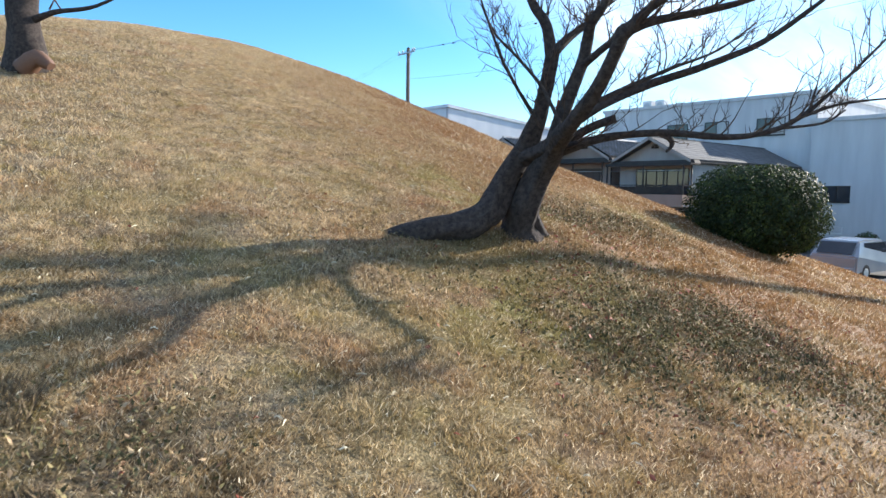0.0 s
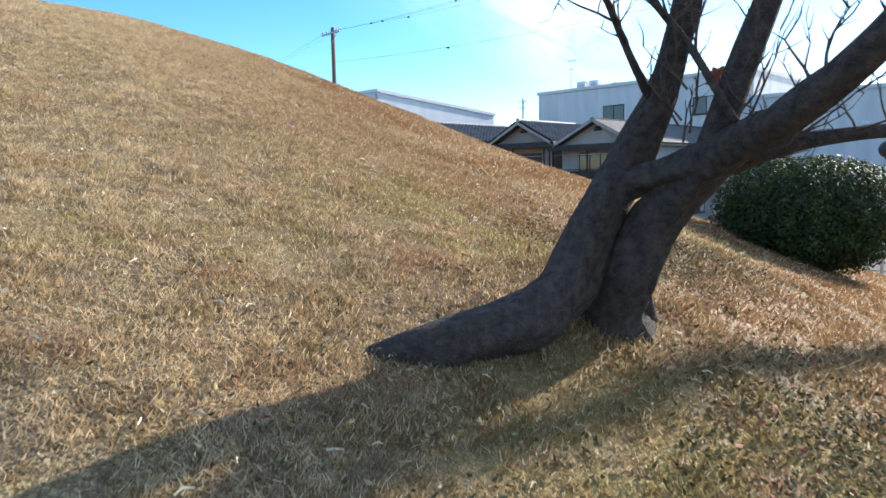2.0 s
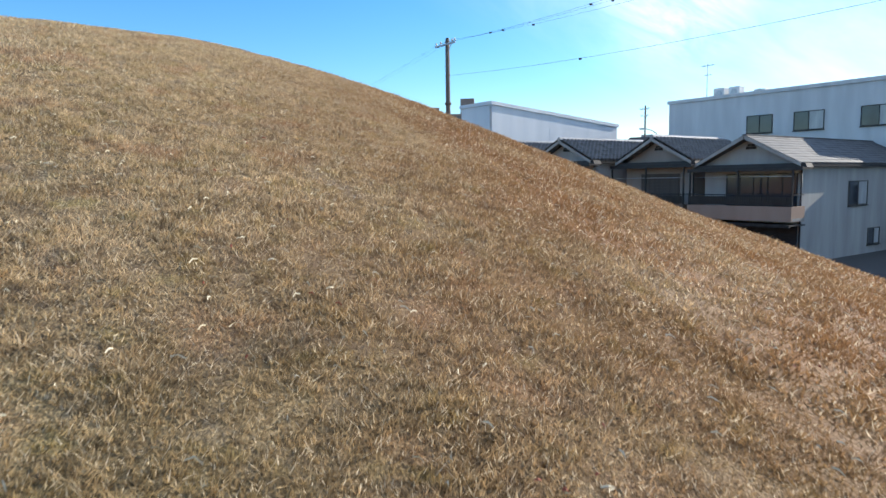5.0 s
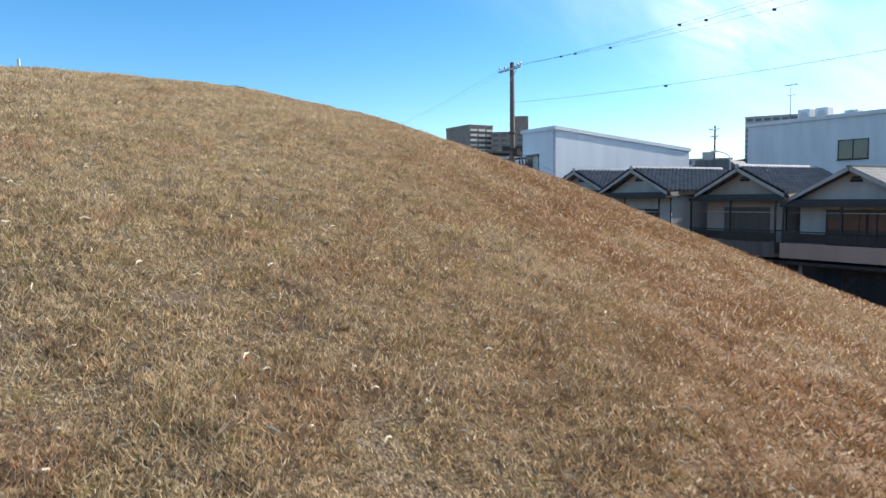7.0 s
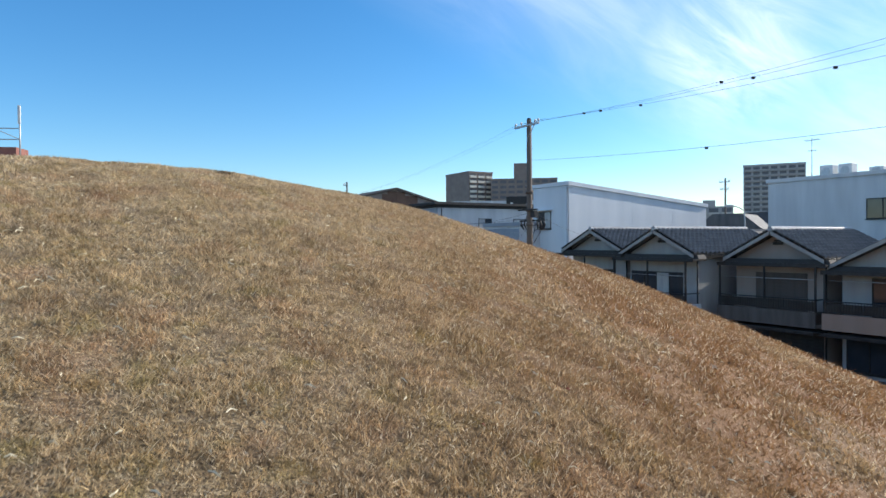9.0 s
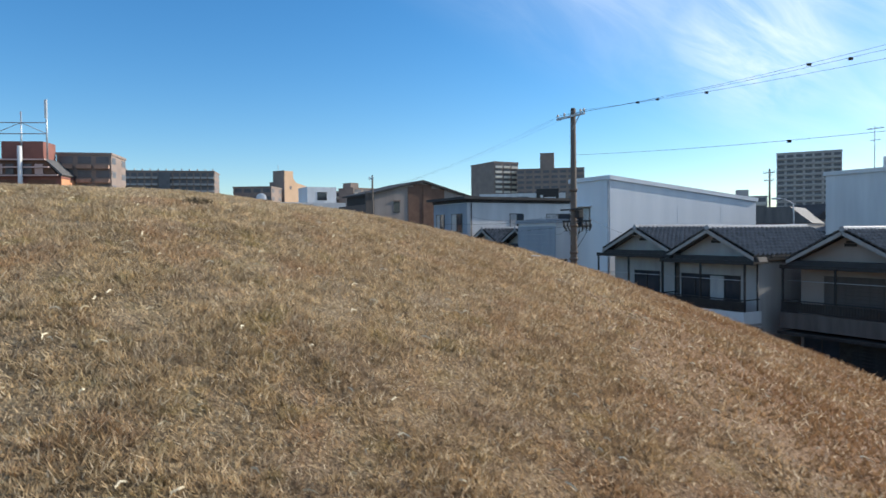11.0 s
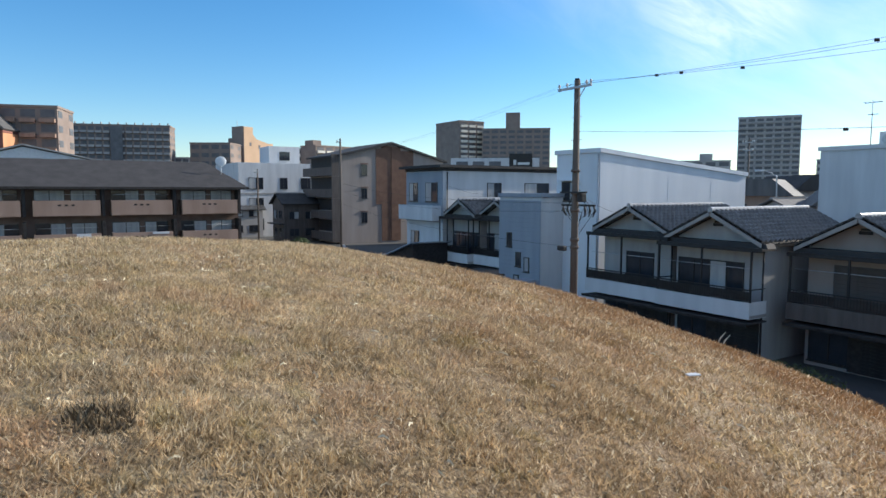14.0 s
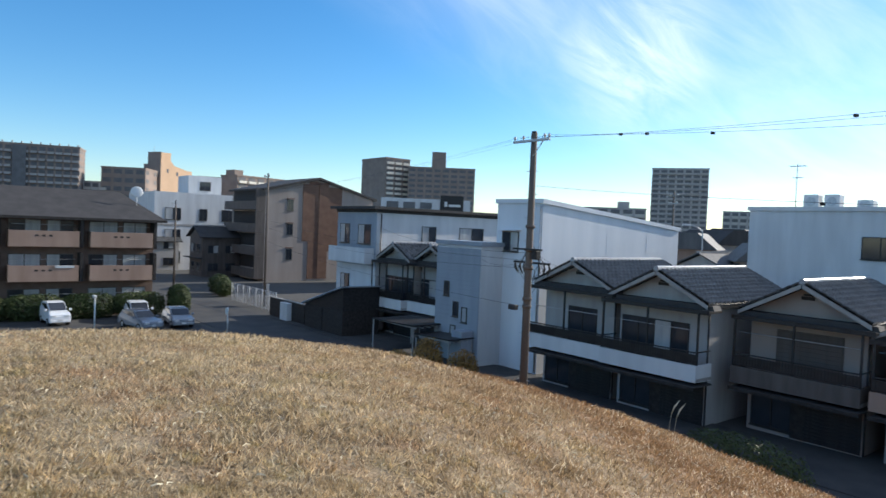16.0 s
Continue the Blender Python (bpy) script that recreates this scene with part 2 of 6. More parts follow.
M = {
    "soil": turf("turf_soil", (0.17, 0.115, 0.06), (0.30, 0.215, 0.12)),
    "blade": turf("turf_blade", (0.51, 0.362, 0.187), (0.70, 0.525, 0.318), 0.5, 0.36),
    "asphalt": mat("asphalt", (0.045, 0.045, 0.047), (0.075, 0.073, 0.07), 0.6, 0.9),
    "town": mat("town_ground", (0.06, 0.058, 0.055), (0.10, 0.097, 0.09), 0.05, 0.95),
    "line": mat("road_paint", (0.55, 0.55, 0.53), (0.75, 0.75, 0.73), 4),
    "bark": mat("bark", (0.03, 0.024, 0.022), (0.088, 0.07, 0.062), 24, 0.95, bump=1.0, fine=90),
    "twig": mat("twig", (0.05, 0.033, 0.026), (0.12, 0.085, 0.065), 14, 0.9),
    "cut": mat("cut_wood", (0.35, 0.24, 0.15), (0.5, 0.38, 0.25), 20),
    "leaf": mat("leaf", (0.018, 0.032, 0.010), (0.11, 0.135, 0.03), 6, 0.6, rnd=0.35, spec=0.25, bump=0),
    "deadleaf": mat("dead_leaf", (0.20, 0.05, 0.03), (0.32, 0.09, 0.05), 9, 0.7),
    "leaf_top": mat("leaf_autumn", (0.20, 0.11, 0.03), (0.36, 0.22, 0.07), 6, 0.6, rnd=0.3, bump=0),
    "white": mat("white_render", (0.50, 0.505, 0.51), (0.62, 0.625, 0.625), 1.2, 0.85, streak=1),
    "offwhite": mat("cream_render", (0.30, 0.29, 0.28), (0.41, 0.40, 0.38), 1.4, 0.9, streak=1),
    "pale": mat("pale_panel", (0.60, 0.63, 0.66), (0.70, 0.72, 0.74), 0.8, 0.55, streak=1),
    "grey": mat("grey_siding", (0.24, 0.27, 0.31), (0.31, 0.34, 0.38), 1.0, 0.6, streak=1),
    "dark": mat("dark_timber", (0.018, 0.015, 0.014), (0.05, 0.042, 0.038), 5, 0.7),
    "shutter": mat("brown_shutter", (0.075, 0.06, 0.052), (0.12, 0.10, 0.088), 3, 0.6, streak=1),
    "smoke": mat("smoked_panel", (0.025, 0.023, 0.023), (0.05, 0.046, 0.045), 3, 0.35, bump=0),
    "rail": mat("dark_metal", (0.02, 0.019, 0.02), (0.045, 0.042, 0.042), 8, 0.45, 0.3),
    "tile": mat("roof_tile", (0.04, 0.039, 0.038), (0.12, 0.117, 0.113), 6, 0.24, 0.0, rnd=0.2, spec=0.8),
    "cap": mat("ridge_tile", (0.22, 0.22, 0.225), (0.34, 0.34, 0.345), 6, 0.35, rnd=0.3, spec=0.6),
    "slate": mat("cement_slate", (0.08, 0.08, 0.08), (0.14, 0.137, 0.135), 2.0, 0.7, streak=1),
    "roofdark": mat("brown_slate", (0.040, 0.037, 0.036), (0.062, 0.057, 0.055), 1.2, 0.75, streak=1),
    "brown": mat("brown_tile", (0.15, 0.098, 0.075), (0.20, 0.135, 0.105), 1.5, 0.7),
    "parapet": mat("tan_parapet", (0.29, 0.19, 0.14), (0.37, 0.25, 0.19), 1.2, 0.8, streak=1),
    "beige": mat("beige_wall", (0.27, 0.225, 0.2), (0.34, 0.29, 0.255), 0.8, 0.85, streak=1),
    "choc": mat("chocolate_tile", (0.13, 0.07, 0.048), (0.19, 0.105, 0.07), 1.0, 0.7),
    "glass": mat("window_glass", (0.02, 0.024, 0.03), (0.045, 0.05, 0.06), 0.7, 0.08, spec=0.6, bump=0),
    "curtain": mat("curtained_glass", (0.30, 0.31, 0.32), (0.46, 0.46, 0.45), 3, 0.25, spec=0.5, bump=0, streak=1),
    "alu": mat("window_frame", (0.06, 0.055, 0.05), (0.10, 0.095, 0.09), 8, 0.4, 0.5),
    "steel": mat("galvanised_steel", (0.35, 0.36, 0.37), (0.5, 0.51, 0.52), 8, 0.45, 0.6),
    "conc": mat("concrete", (0.26, 0.25, 0.235), (0.38, 0.365, 0.345), 1.5, 0.9, streak=1),
    "pole": mat("pole_concrete", (0.085, 0.068, 0.056), (0.15, 0.122, 0.10), 2.0, 0.85, streak=1),
    "cable": mat("cable", (0.02, 0.02, 0.02), (0.05, 0.05, 0.05), 9, 0.7),
    "carwhite": mat("white_car_paint", (0.68, 0.69, 0.70), (0.76, 0.77, 0.78), 1.0, 0.25, spec=0.6, bump=0),
    "cargrey": mat("silver_car_paint", (0.28, 0.30, 0.33), (0.36, 0.38, 0.41), 1.0, 0.25, 0.4, spec=0.6, bump=0),
    "caryellow": mat("yellow_car_paint", (0.45, 0.50, 0.05), (0.55, 0.6, 0.08), 1.0, 0.3, bump=0),
    "rubber": mat("rubber", (0.015, 0.015, 0.015), (0.03, 0.03, 0.03), 9, 0.9),
    "plastic": mat("grey_plastic", (0.55, 0.56, 0.55), (0.66, 0.66, 0.65), 4, 0.5),
    "orange": mat("sunlit_orange_render", (0.52, 0.25, 0.13), (0.62, 0.31, 0.17), 0.3, 0.85),
    "redbrick": mat("red_render", (0.20, 0.088, 0.072), (0.27, 0.118, 0.094), 0.3, 0.85),
    "pinkslab": mat("pink_balcony", (0.50, 0.36, 0.33), (0.62, 0.46, 0.42), 0.3, 0.85),
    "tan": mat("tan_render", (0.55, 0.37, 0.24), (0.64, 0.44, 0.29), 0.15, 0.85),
    # far_brown, far_grey and far_recess are lightened: distance haze put into the colours
    "far_brown": mat("hazed_brown_wall", (0.22, 0.17, 0.145), (0.29, 0.23, 0.195), 0.2, 0.85),
    "far_grey": mat("hazed_grey_wall", (0.33, 0.315, 0.30), (0.42, 0.40, 0.38), 0.15, 0.85),
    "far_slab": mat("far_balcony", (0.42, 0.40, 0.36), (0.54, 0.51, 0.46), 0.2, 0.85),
    # lighter copy of far_slab: sunlight on the balconies is put into the colour
    "far_sunlit": mat("sunlit_cream_balcony", (0.66, 0.61, 0.52), (0.78, 0.73, 0.63), 0.2, 0.85),
    "far_recess": mat("hazed_window", (0.10, 0.10, 0.105), (0.15, 0.15, 0.155), 0.5, 0.4, bump=0),
    "hedge": mat("hedge_leaf", (0.03, 0.05, 0.016), (0.08, 0.10, 0.035), 4, 0.6, rnd=0.35, bump=0),
    "tuft": mat("dead_stalk", (0.07, 0.05, 0.03), (0.2, 0.145, 0.085), 9, 0.9, rnd=0.3, bump=0),
    "weed": mat("withered_weed", (0.065, 0.06, 0.022), (0.30, 0.235, 0.11), 5, 0.8, rnd=0.45, bump=0),
    "litter_leaf": mat("curled_dry_leaf", (0.16, 0.085, 0.045), (0.46, 0.33, 0.19), 9, 0.8, rnd=0.5, bump=0),
    "straw": mat("pampas_straw", (0.5, 0.42, 0.28), (0.7, 0.62, 0.45), 9, 0.8),
}

for key, share in (("leaf", 0.3), ("hedge", 0.25), ("leaf_top", 0.3)):
    n, l = M[key].node_tree.nodes, M[key].node_tree.links
    tr, ms = n.new("ShaderNodeBsdfTranslucent"), n.new("ShaderNodeMixShader")
    l.new(n["Principled BSDF"].inputs["Base Color"].links[0].from_socket, tr.inputs[0])
    ms.inputs[0].default_value = share
    l.new(n["Principled BSDF"].outputs[0], ms.inputs[1])
    l.new(tr.outputs[0], ms.inputs[2])
    l.new(ms.outputs[0], n["Material Output"].inputs[0])

# ---- building helpers ----
STREET = -51.7                               # heading of the street's long axis, degrees
SX, SY = math.cos(radians(STREET)), math.sin(radians(STREET))
OX, OY = 4.7, 52.6


def at(s, w):
    """World x, y of a place s metres along the street and w metres away from its house fronts."""
    return OX + s * SX - w * SY, OY + s * SY + w * SX


def thing(name, x, y, z, turn, label, category, group=""):
    ob = new(name)
    ob.empty_display_size = 0.2
    ob.matrix_basis = pose(x, y, z, 0, 0, turn)
    return tagged(ob, label, category, group)


def street_thing(name, s, w, label, category, group="", z=0.0, turn=0.0):
    return thing(name, *at(s, w), z, STREET + turn, label, category, group)


def mesh_from(name, bm, material):
    me = bpy.data.meshes.new(name)
    bm.to_mesh(me)
    bm.free()
    me.materials.append(material)
    return me


def part(name, bm, material, parent, label="", m=None):
    ob = new(name, mesh_from(name, bm, material) if isinstance(bm, bmesh.types.BMesh) else bm)
    ob.parent = parent
    if m is not None:
        ob.matrix_basis = m
    return tagged(ob, label)


def box(bm, x0, x1, y0, y1, z0, z1):
    m = Matrix.Translation(((x0 + x1) / 2, (y0 + y1) / 2, (z0 + z1) / 2)) @ Matrix.Diagonal((abs(x1 - x0), abs(y1 - y0), abs(z1 - z0), 1))
    bmesh.ops.create_cube(bm, size=1, matrix=m)
    return bm


def B(*boxes, bevel=0.0):
    bm = bmesh.new()
    for b in boxes:
        box(bm, *b)
    if bevel:
        bmesh.ops.bevel(bm, geom=bm.edges[:], offset=bevel, segments=1, affect="EDGES", clamp_overlap=True)
    return bm


def prism(profile, y0, y1, bm=None):
    """A closed x-z outline pulled along y."""
    bm = bm or bmesh.new()
    a = [bm.verts.new((x, y0, z)) for x, z in profile]
    b = [bm.verts.new((x, y1, z)) for x, z in profile]
    n = len(profile)
    bm.faces.new(a)
    bm.faces.new(b[::-1])
    for i in range(n):
        bm.faces.new((a[i], b[i], b[(i + 1) % n], a[(i + 1) % n]))
    bmesh.ops.recalc_face_normals(bm, faces=bm.faces[:])
    return bm


def tube(bm, pts, radii, sides=8, rough=0.0, seed=0.0):
    """A tapered tube along points; rough adds lumps."""
    rings = []
    pts = [Vector(p) for p in pts]
    side = None
    for i, p in enumerate(pts):
        d = (pts[min(i + 1, len(pts) - 1)] - pts[max(i - 1, 0)]).normalized()
        if side is None:
            side = d.orthogonal().normalized()
        side = (side - d * side.dot(d)).normalized()
        up = d.cross(side)
        ring = []
        for k in range(sides):
            a = 2 * math.pi * k / sides
            v = side * math.cos(a) + up * math.sin(a)
            r = radii[i]
            if rough:
                r *= 1 + rough * noise.noise(Vector((p.x * 2.2 + v.x * 1.3 + seed, p.y * 2.2 + v.y * 1.3, p.z * 1.6 + v.z)))
                r *= 1 + 0.3 * rough * noise.noise(Vector((v.x * 5.5 + seed, v.y * 5.5, v.z * 5.5)) + p * 1.8) + 0.12 * rough * noise.noise(Vector((v.x * 14, v.y * 14 + seed, v.z * 14)) + p * 5.0)
            ring.append(bm.verts.new(p + v * r))
        rings.append(ring)
    for a, b in zip(rings, rings[1:]):
        for k in range(sides):
            f = bm.faces.new((a[k], a[(k + 1) % sides], b[(k + 1) % sides], b[k]))
            f.smooth = sides > 5
    for ring in (rings[0], rings[-1]):
        if sides > 2:
            bm.faces.new(ring if ring is rings[-1] else ring[::-1])
    return bm


def spline(pts, steps):
    """Catmull-Rom through points given as (x, y, z, radius)."""
    out = []
    q = [pts[0]] + list(pts) + [pts[-1]]
    for i in range(1, len(q) - 2):
        for k in range(steps):
            t = k / steps
            out.append([0.5 * (2 * b + (c - a) * t + (2 * a - 5 * b + 4 * c - d) * t * t + (3 * b - a - 3 * c + d) * t ** 3)
                        for a, b, c, d in zip(q[i - 1], q[i], q[i + 1], q[i + 2])])
    out.append(list(pts[-1]))
    return [p[:3] for p in out], [max(p[3], 0.002) for p in out]


def cable(name, a, b, sag, label, r=0.0065, clamps=()):
    pts = []
    for i in range(25):
        t = i / 24
        p = Vector(a).lerp(Vector(b), t)
        pts.append((p.x, p.y, p.z - sag * 4 * t * (1 - t)))
    ob = new(name, mesh_from(name, tube(bmesh.new(), pts, [r] * 25, 5), M["cable"]))
    for t in clamps:
        p = Vector(a).lerp(Vector(b), t)
        part("clamp", B((p.x - 0.06, p.x + 0.06, p.y - 0.025, p.y + 0.025, p.z - sag * 4 * t * (1 - t) - 0.07, p.z - sag * 4 * t * (1 - t) + 0.012), bevel=0.008), M["cable"], ob)
    return tagged(ob, label, "cable", "overhead wires")


# ---- the mound and the ground sheet ----
KNOT_R = (0, 3, 6, 9, 12, 15, 18, 21, 24, 27, 31)
KNOT_Z = (7.71, 7.60, 7.06, 6.20, 5.11, 3.96, 2.97, 1.93, 1.09, 0.30, 0.0)


def ground_z(x, y):
    """Height of the ground: a grassed burial mound on the flat town floor."""
    x, y = np.asarray(x, float), np.asarray(y, float)
    u, v = (x + 9.64) * math.exp(0.13), (y - 23.6) * math.exp(-0.13)
    r = np.sqrt(u * u + v * v)
    kr, kz = np.array(KNOT_R, float), np.array(KNOT_Z, float)
    sl = np.gradient(kz, kr)
    sl[0] = 0
    i = np.clip(np.searchsorted(kr, r) - 1, 0, len(kr) - 2)
    h = kr[i + 1] - kr[i]
    t = np.clip((r - kr[i]) / h, 0, 1)
    z = ((2 * t ** 3 - 3 * t ** 2 + 1) * kz[i] + (t ** 3 - 2 * t ** 2 + t) * h * sl[i]
         + (3 * t ** 2 - 2 * t ** 3) * kz[i + 1] + (t ** 3 - t ** 2) * h * sl[i + 1])
    z = np.maximum(z, 0) + 0.56 * np.exp(-((x + 2) ** 2 + (y + 5) ** 2) / 50) + 0.2 * np.exp(-((x - 1.0) ** 2 + (y - 6.75) ** 2) / 0.7)
    z = z + 0.155 * np.exp(-((x + 9) ** 2 + (y - 18) ** 2) / 20.5) - 0.15 * np.exp(-((x + 9) ** 2 + (y - 23) ** 2) / 20.5)
    for cx, cy, dz in ((-6, 17, -0.15), (-6, 21, 0.12), (-2, 17, -0.12), (-2, 21, -0.07), (2, 9, 0.04), (2, 13, 0.04), (2, 17, -0.07), (6, 13, -0.04), (6, 17, -0.08)):
        z = z + dz * np.exp(-((x - cx) ** 2 + (y - cy) ** 2) / 12.5)
    w = (x - OX) * -SY + (y - OY) * SX
    cut = np.clip((-9.6 - w) / 4.5, 0, 1)
    cut = cut * cut * (3 - 2 * cut)
    z = z * cut
    lump = 0.025 * np.sin(1.7 * x + 0.6 * np.sin(1.1 * y)) * np.sin(1.3 * y + 0.8 * np.sin(0.9 * x)) + 0.012 * np.sin(5.1 * x + y) * np.sin(4.3 * y - x)
    return z + lump * np.clip(z, 0, 1)


def axis(lo, hi, step, far):
    a = list(np.arange(lo, hi + step / 2, step))
    d, out_lo, out_hi = step, [], []
    p, q = lo, hi
    while q < far:
        d *= 1.5
        p, q = p - d, q + d
        out_lo.append(p)
        out_hi.append(q)
    return np.array(out_lo[::-1] + a + out_hi)


gx, gy = axis(-45, 24, 0.3, 3500), axis(-14, 58, 0.3, 3500)
XX, YY = np.meshgrid(gx, gy)
ZZ = ground_z(XX, YY)
nx, ny = len(gx), len(gy)
idx = np.arange(nx * ny).reshape(ny, nx)
quads = np.stack([idx[:-1, :-1], idx[:-1, 1:], idx[1:, 1:], idx[1:, :-1]], -1).reshape(-1, 4)
me = bpy.data.meshes.new("ground")
me.from_pydata(np.stack([XX, YY, ZZ], -1).reshape(-1, 3).tolist(), [], quads.tolist())
me.materials.append(M["soil"])
me.materials.append(M["town"])
low = (ZZ.reshape(-1)[quads].mean(1) < 0.03).astype(np.int32)
me.polygons.foreach_set("material_index", low)
me.polygons.foreach_set("use_smooth", np.ones(len(quads), bool))
ground = tagged(new("ground", me), "dry straw-coloured lawn on a round burial mound in a town", "ground", kind="structure")

# ---- road ----
def strip(name, s0, s1, w0, w1, z, material, label, category, kind="structure"):
    bm = bmesh.new()
    box(bm, s0, s1, w0, w1, z - 0.05, z)
    ob = new(name, mesh_from(name, bm, material))
    ob.matrix_basis = pose(OX, OY, 0, 0, 0, STREET)
    return tagged(ob, label, category, kind=kind)


strip("road", -170, 60, -9.0, -2.6, 0.02, M["asphalt"], "grey asphalt street between the mound and the houses", "road")
strip("pavement", -38, 60, -2.6, 1.5, 0.06, M["asphalt"], "dark worn apron in front of the houses", "pavement")
strip("parking_lot", -43.5, -30, -36, -9.6, 0.03, M["asphalt"], "asphalt parking lot in front of the apartment block", "parking lot")


# ---- windows ----
def window(parent, side, off, a, z, w, h, panes=2, curtain=(), frame_mat="alu", sill=True):
    """A framed window on the front (F, faces -y at y=off) or the flank (R, faces +x at x=off) of its house, centred at a, bottom at z."""
    m = pose(a, off, z) if side == "F" else pose(off, a, z, 0, 0, 90)
    t = 0.06
    outer = [(-w / 2, 0), (w / 2, 0), (w / 2, h), (-w / 2, h)]
    inner = [(-w / 2 + t, t), (w / 2 - t, t), (w / 2 - t, h - t), (-w / 2 + t, h - t)]
    bm = bmesh.new()
    of, ob_, nf, nb = [[bm.verts.new((x, y, q)) for x, q in ring] for ring, y in ((outer, -0.05), (outer, 0.04), (inner, -0.05), (inner, 0.04))]
    for k in range(4):
        j = (k + 1) % 4
        for face in ((of[k], of[j], nf[j], nf[k]), (nb[k], nb[j], ob_[j], ob_[k]), (ob_[k], ob_[j], of[j], of[k]), (nf[k], nf[j], nb[j], nb[k])):
            bm.faces.new(face)
    fr = part("window", bm, M[frame_mat], parent, m=m)
    for k in range(1, panes):
        x = -w / 2 + w * k / panes
        part("mullion", B((x - t / 2, x + t / 2, -0.045, 0.035, t + 0.002, h - t - 0.002)), M[frame_mat], fr)
    for k in range(panes):
        x0, x1 = -w / 2 + w * k / panes + t / 2, -w / 2 + w * (k + 1) / panes - t / 2
        part("pane", B((x0, x1, -0.025 + 0.012 * (k % 2), -0.015 + 0.012 * (k % 2), t, h - t)), M["curtain" if k in curtain else "glass"], fr)
    if sill:
        part("sill", B((-w / 2 - 0.05, w / 2 + 0.05, -0.1, 0.03, -0.06, -0.004)), M[frame_mat], fr)
    return fr


ROOF_PIECES = []                             # slopes whose tiles are laid one by one, at the end


def single_tiles(parent, x0, z0, x1, z1, y0, y1, rows, cols):
    """One curved tile, laid again and again over a slope."""
    run = math.hypot(x1 - x0, z1 - z0)
    dx, dz, cw = (x1 - x0) / rows, (z1 - z0) / rows, (y1 - y0) / cols
    nx, nz = -(z1 - z0) / run, (x1 - x0) / run
    if nz < 0:
        nx, nz = -nx, -nz
    v, f = [], []
    for end, lift in ((0, 0.05), (1.12, 0.005), (0, -0.03)):
        for u, hh in TILE_PROFILE:
            h = (hh if lift >= 0 else 0.0) + lift + 0.02
            v.append((dx * end + nx * h, cw * u, dz * end + nz * h))
    n = len(TILE_PROFILE)
    for k in range(n - 1):
        f.append((k, k + 1, n + k + 1, n + k))
        f.append((2 * n + k, 2 * n + k + 1, k + 1, k))
    me = bpy.data.meshes.new("roof_tile")
    me.from_pydata(v, [], f)
    me.materials.append(M["tile"])
    for r in range(rows):
        for c in range(cols):
            part("roof_tile", me, None, parent, m=pose(x0 + dx * r, y0 + cw * c, z0 + dz * r, 0, 0, 0))


TILE_PROFILE = ((0.0, 0.085), (0.13, 0.015), (0.35, 0.0), (0.55, 0.015), (0.68, 0.085), (0.8, 0.13), (0.92, 0.125), (1.0, 0.085))


def tiled_slope(parent, x0, z0, x1, z1, y0, y1, name="roof_tiles", single=False):
    """Wavy clay tiles laid on a slope that falls from (x1, z1) at the ridge to (x0, z0) at the eave."""
    run = math.hypot(x1 - x0, z1 - z0)
    rows, cols = max(2, round(run / 0.33)), max(2, round((y1 - y0) / 0.36))
    if single:
        ROOF_PIECES.append((parent, x0, z0, x1, z1, y0, y1, rows, cols))
        return None
    nxn, nzn = -(z1 - z0) / run, (x1 - x0) / run
    if nzn < 0:
        nxn, nzn = -nxn, -nzn
    v, f = [], []
    prof = TILE_PROFILE
    n = len(prof)
    for r in range(rows):
        for c in range(cols):
            b = len(v)
            for end, lift in ((r, 0.045), (r + 1.12, 0.005)):
                t = end / rows
                for u, hh in prof:
                    hgt = hh + lift + 0.02
                    v.append((x0 + (x1 - x0) * t + nxn * hgt, y0 + (y1 - y0) * (c + u) / cols, z0 + (z1 - z0) * t + nzn * hgt))
            for u, hh in prof:
                t = r / rows
                v.append((x0 + (x1 - x0) * t - nxn * 0.01, y0 + (y1 - y0) * (c + u) / cols, z0 + (z1 - z0) * t - nzn * 0.01))
            for k in range(n - 1):
                f.append((b + k, b + k + 1, b + n + 1 + k, b + n + k))
                f.append((b + 2 * n + k, b + 2 * n + 1 + k, b + k + 1, b + k))
    m2 = bpy.data.meshes.new(name)
    m2.from_pydata(v, [], f)
    m2.materials.append(M["tile"])
    ob = part(name, m2, None, parent, "grey wavy clay roof tiles")
    tagged(ob, kind="stuff")
    return ob


cap_mesh = None


def ridge(parent, x, z, y0, y1):
    """A row of rounded ridge caps along y."""
    global cap_mesh
    if cap_mesh is None:
        bm = bmesh.new()
        prof = [(0.13 * math.cos(a), 0.12 * math.sin(a)) for a in [math.pi * k / 6 for k in range(7)]]
        prism([(0.14, -0.12)] + prof + [(-0.14, -0.12)], 0, 0.27, bm)
        cap_mesh = mesh_from("ridge_cap", bm, M["cap"])
    n = int((y1 - y0) / 0.29)
    for k in range(n):
        part("ridge_cap", cap_mesh, None, parent, m=pose(x, y0 + k * 0.29, z + 0.1 + 0.006 * (k % 2)))


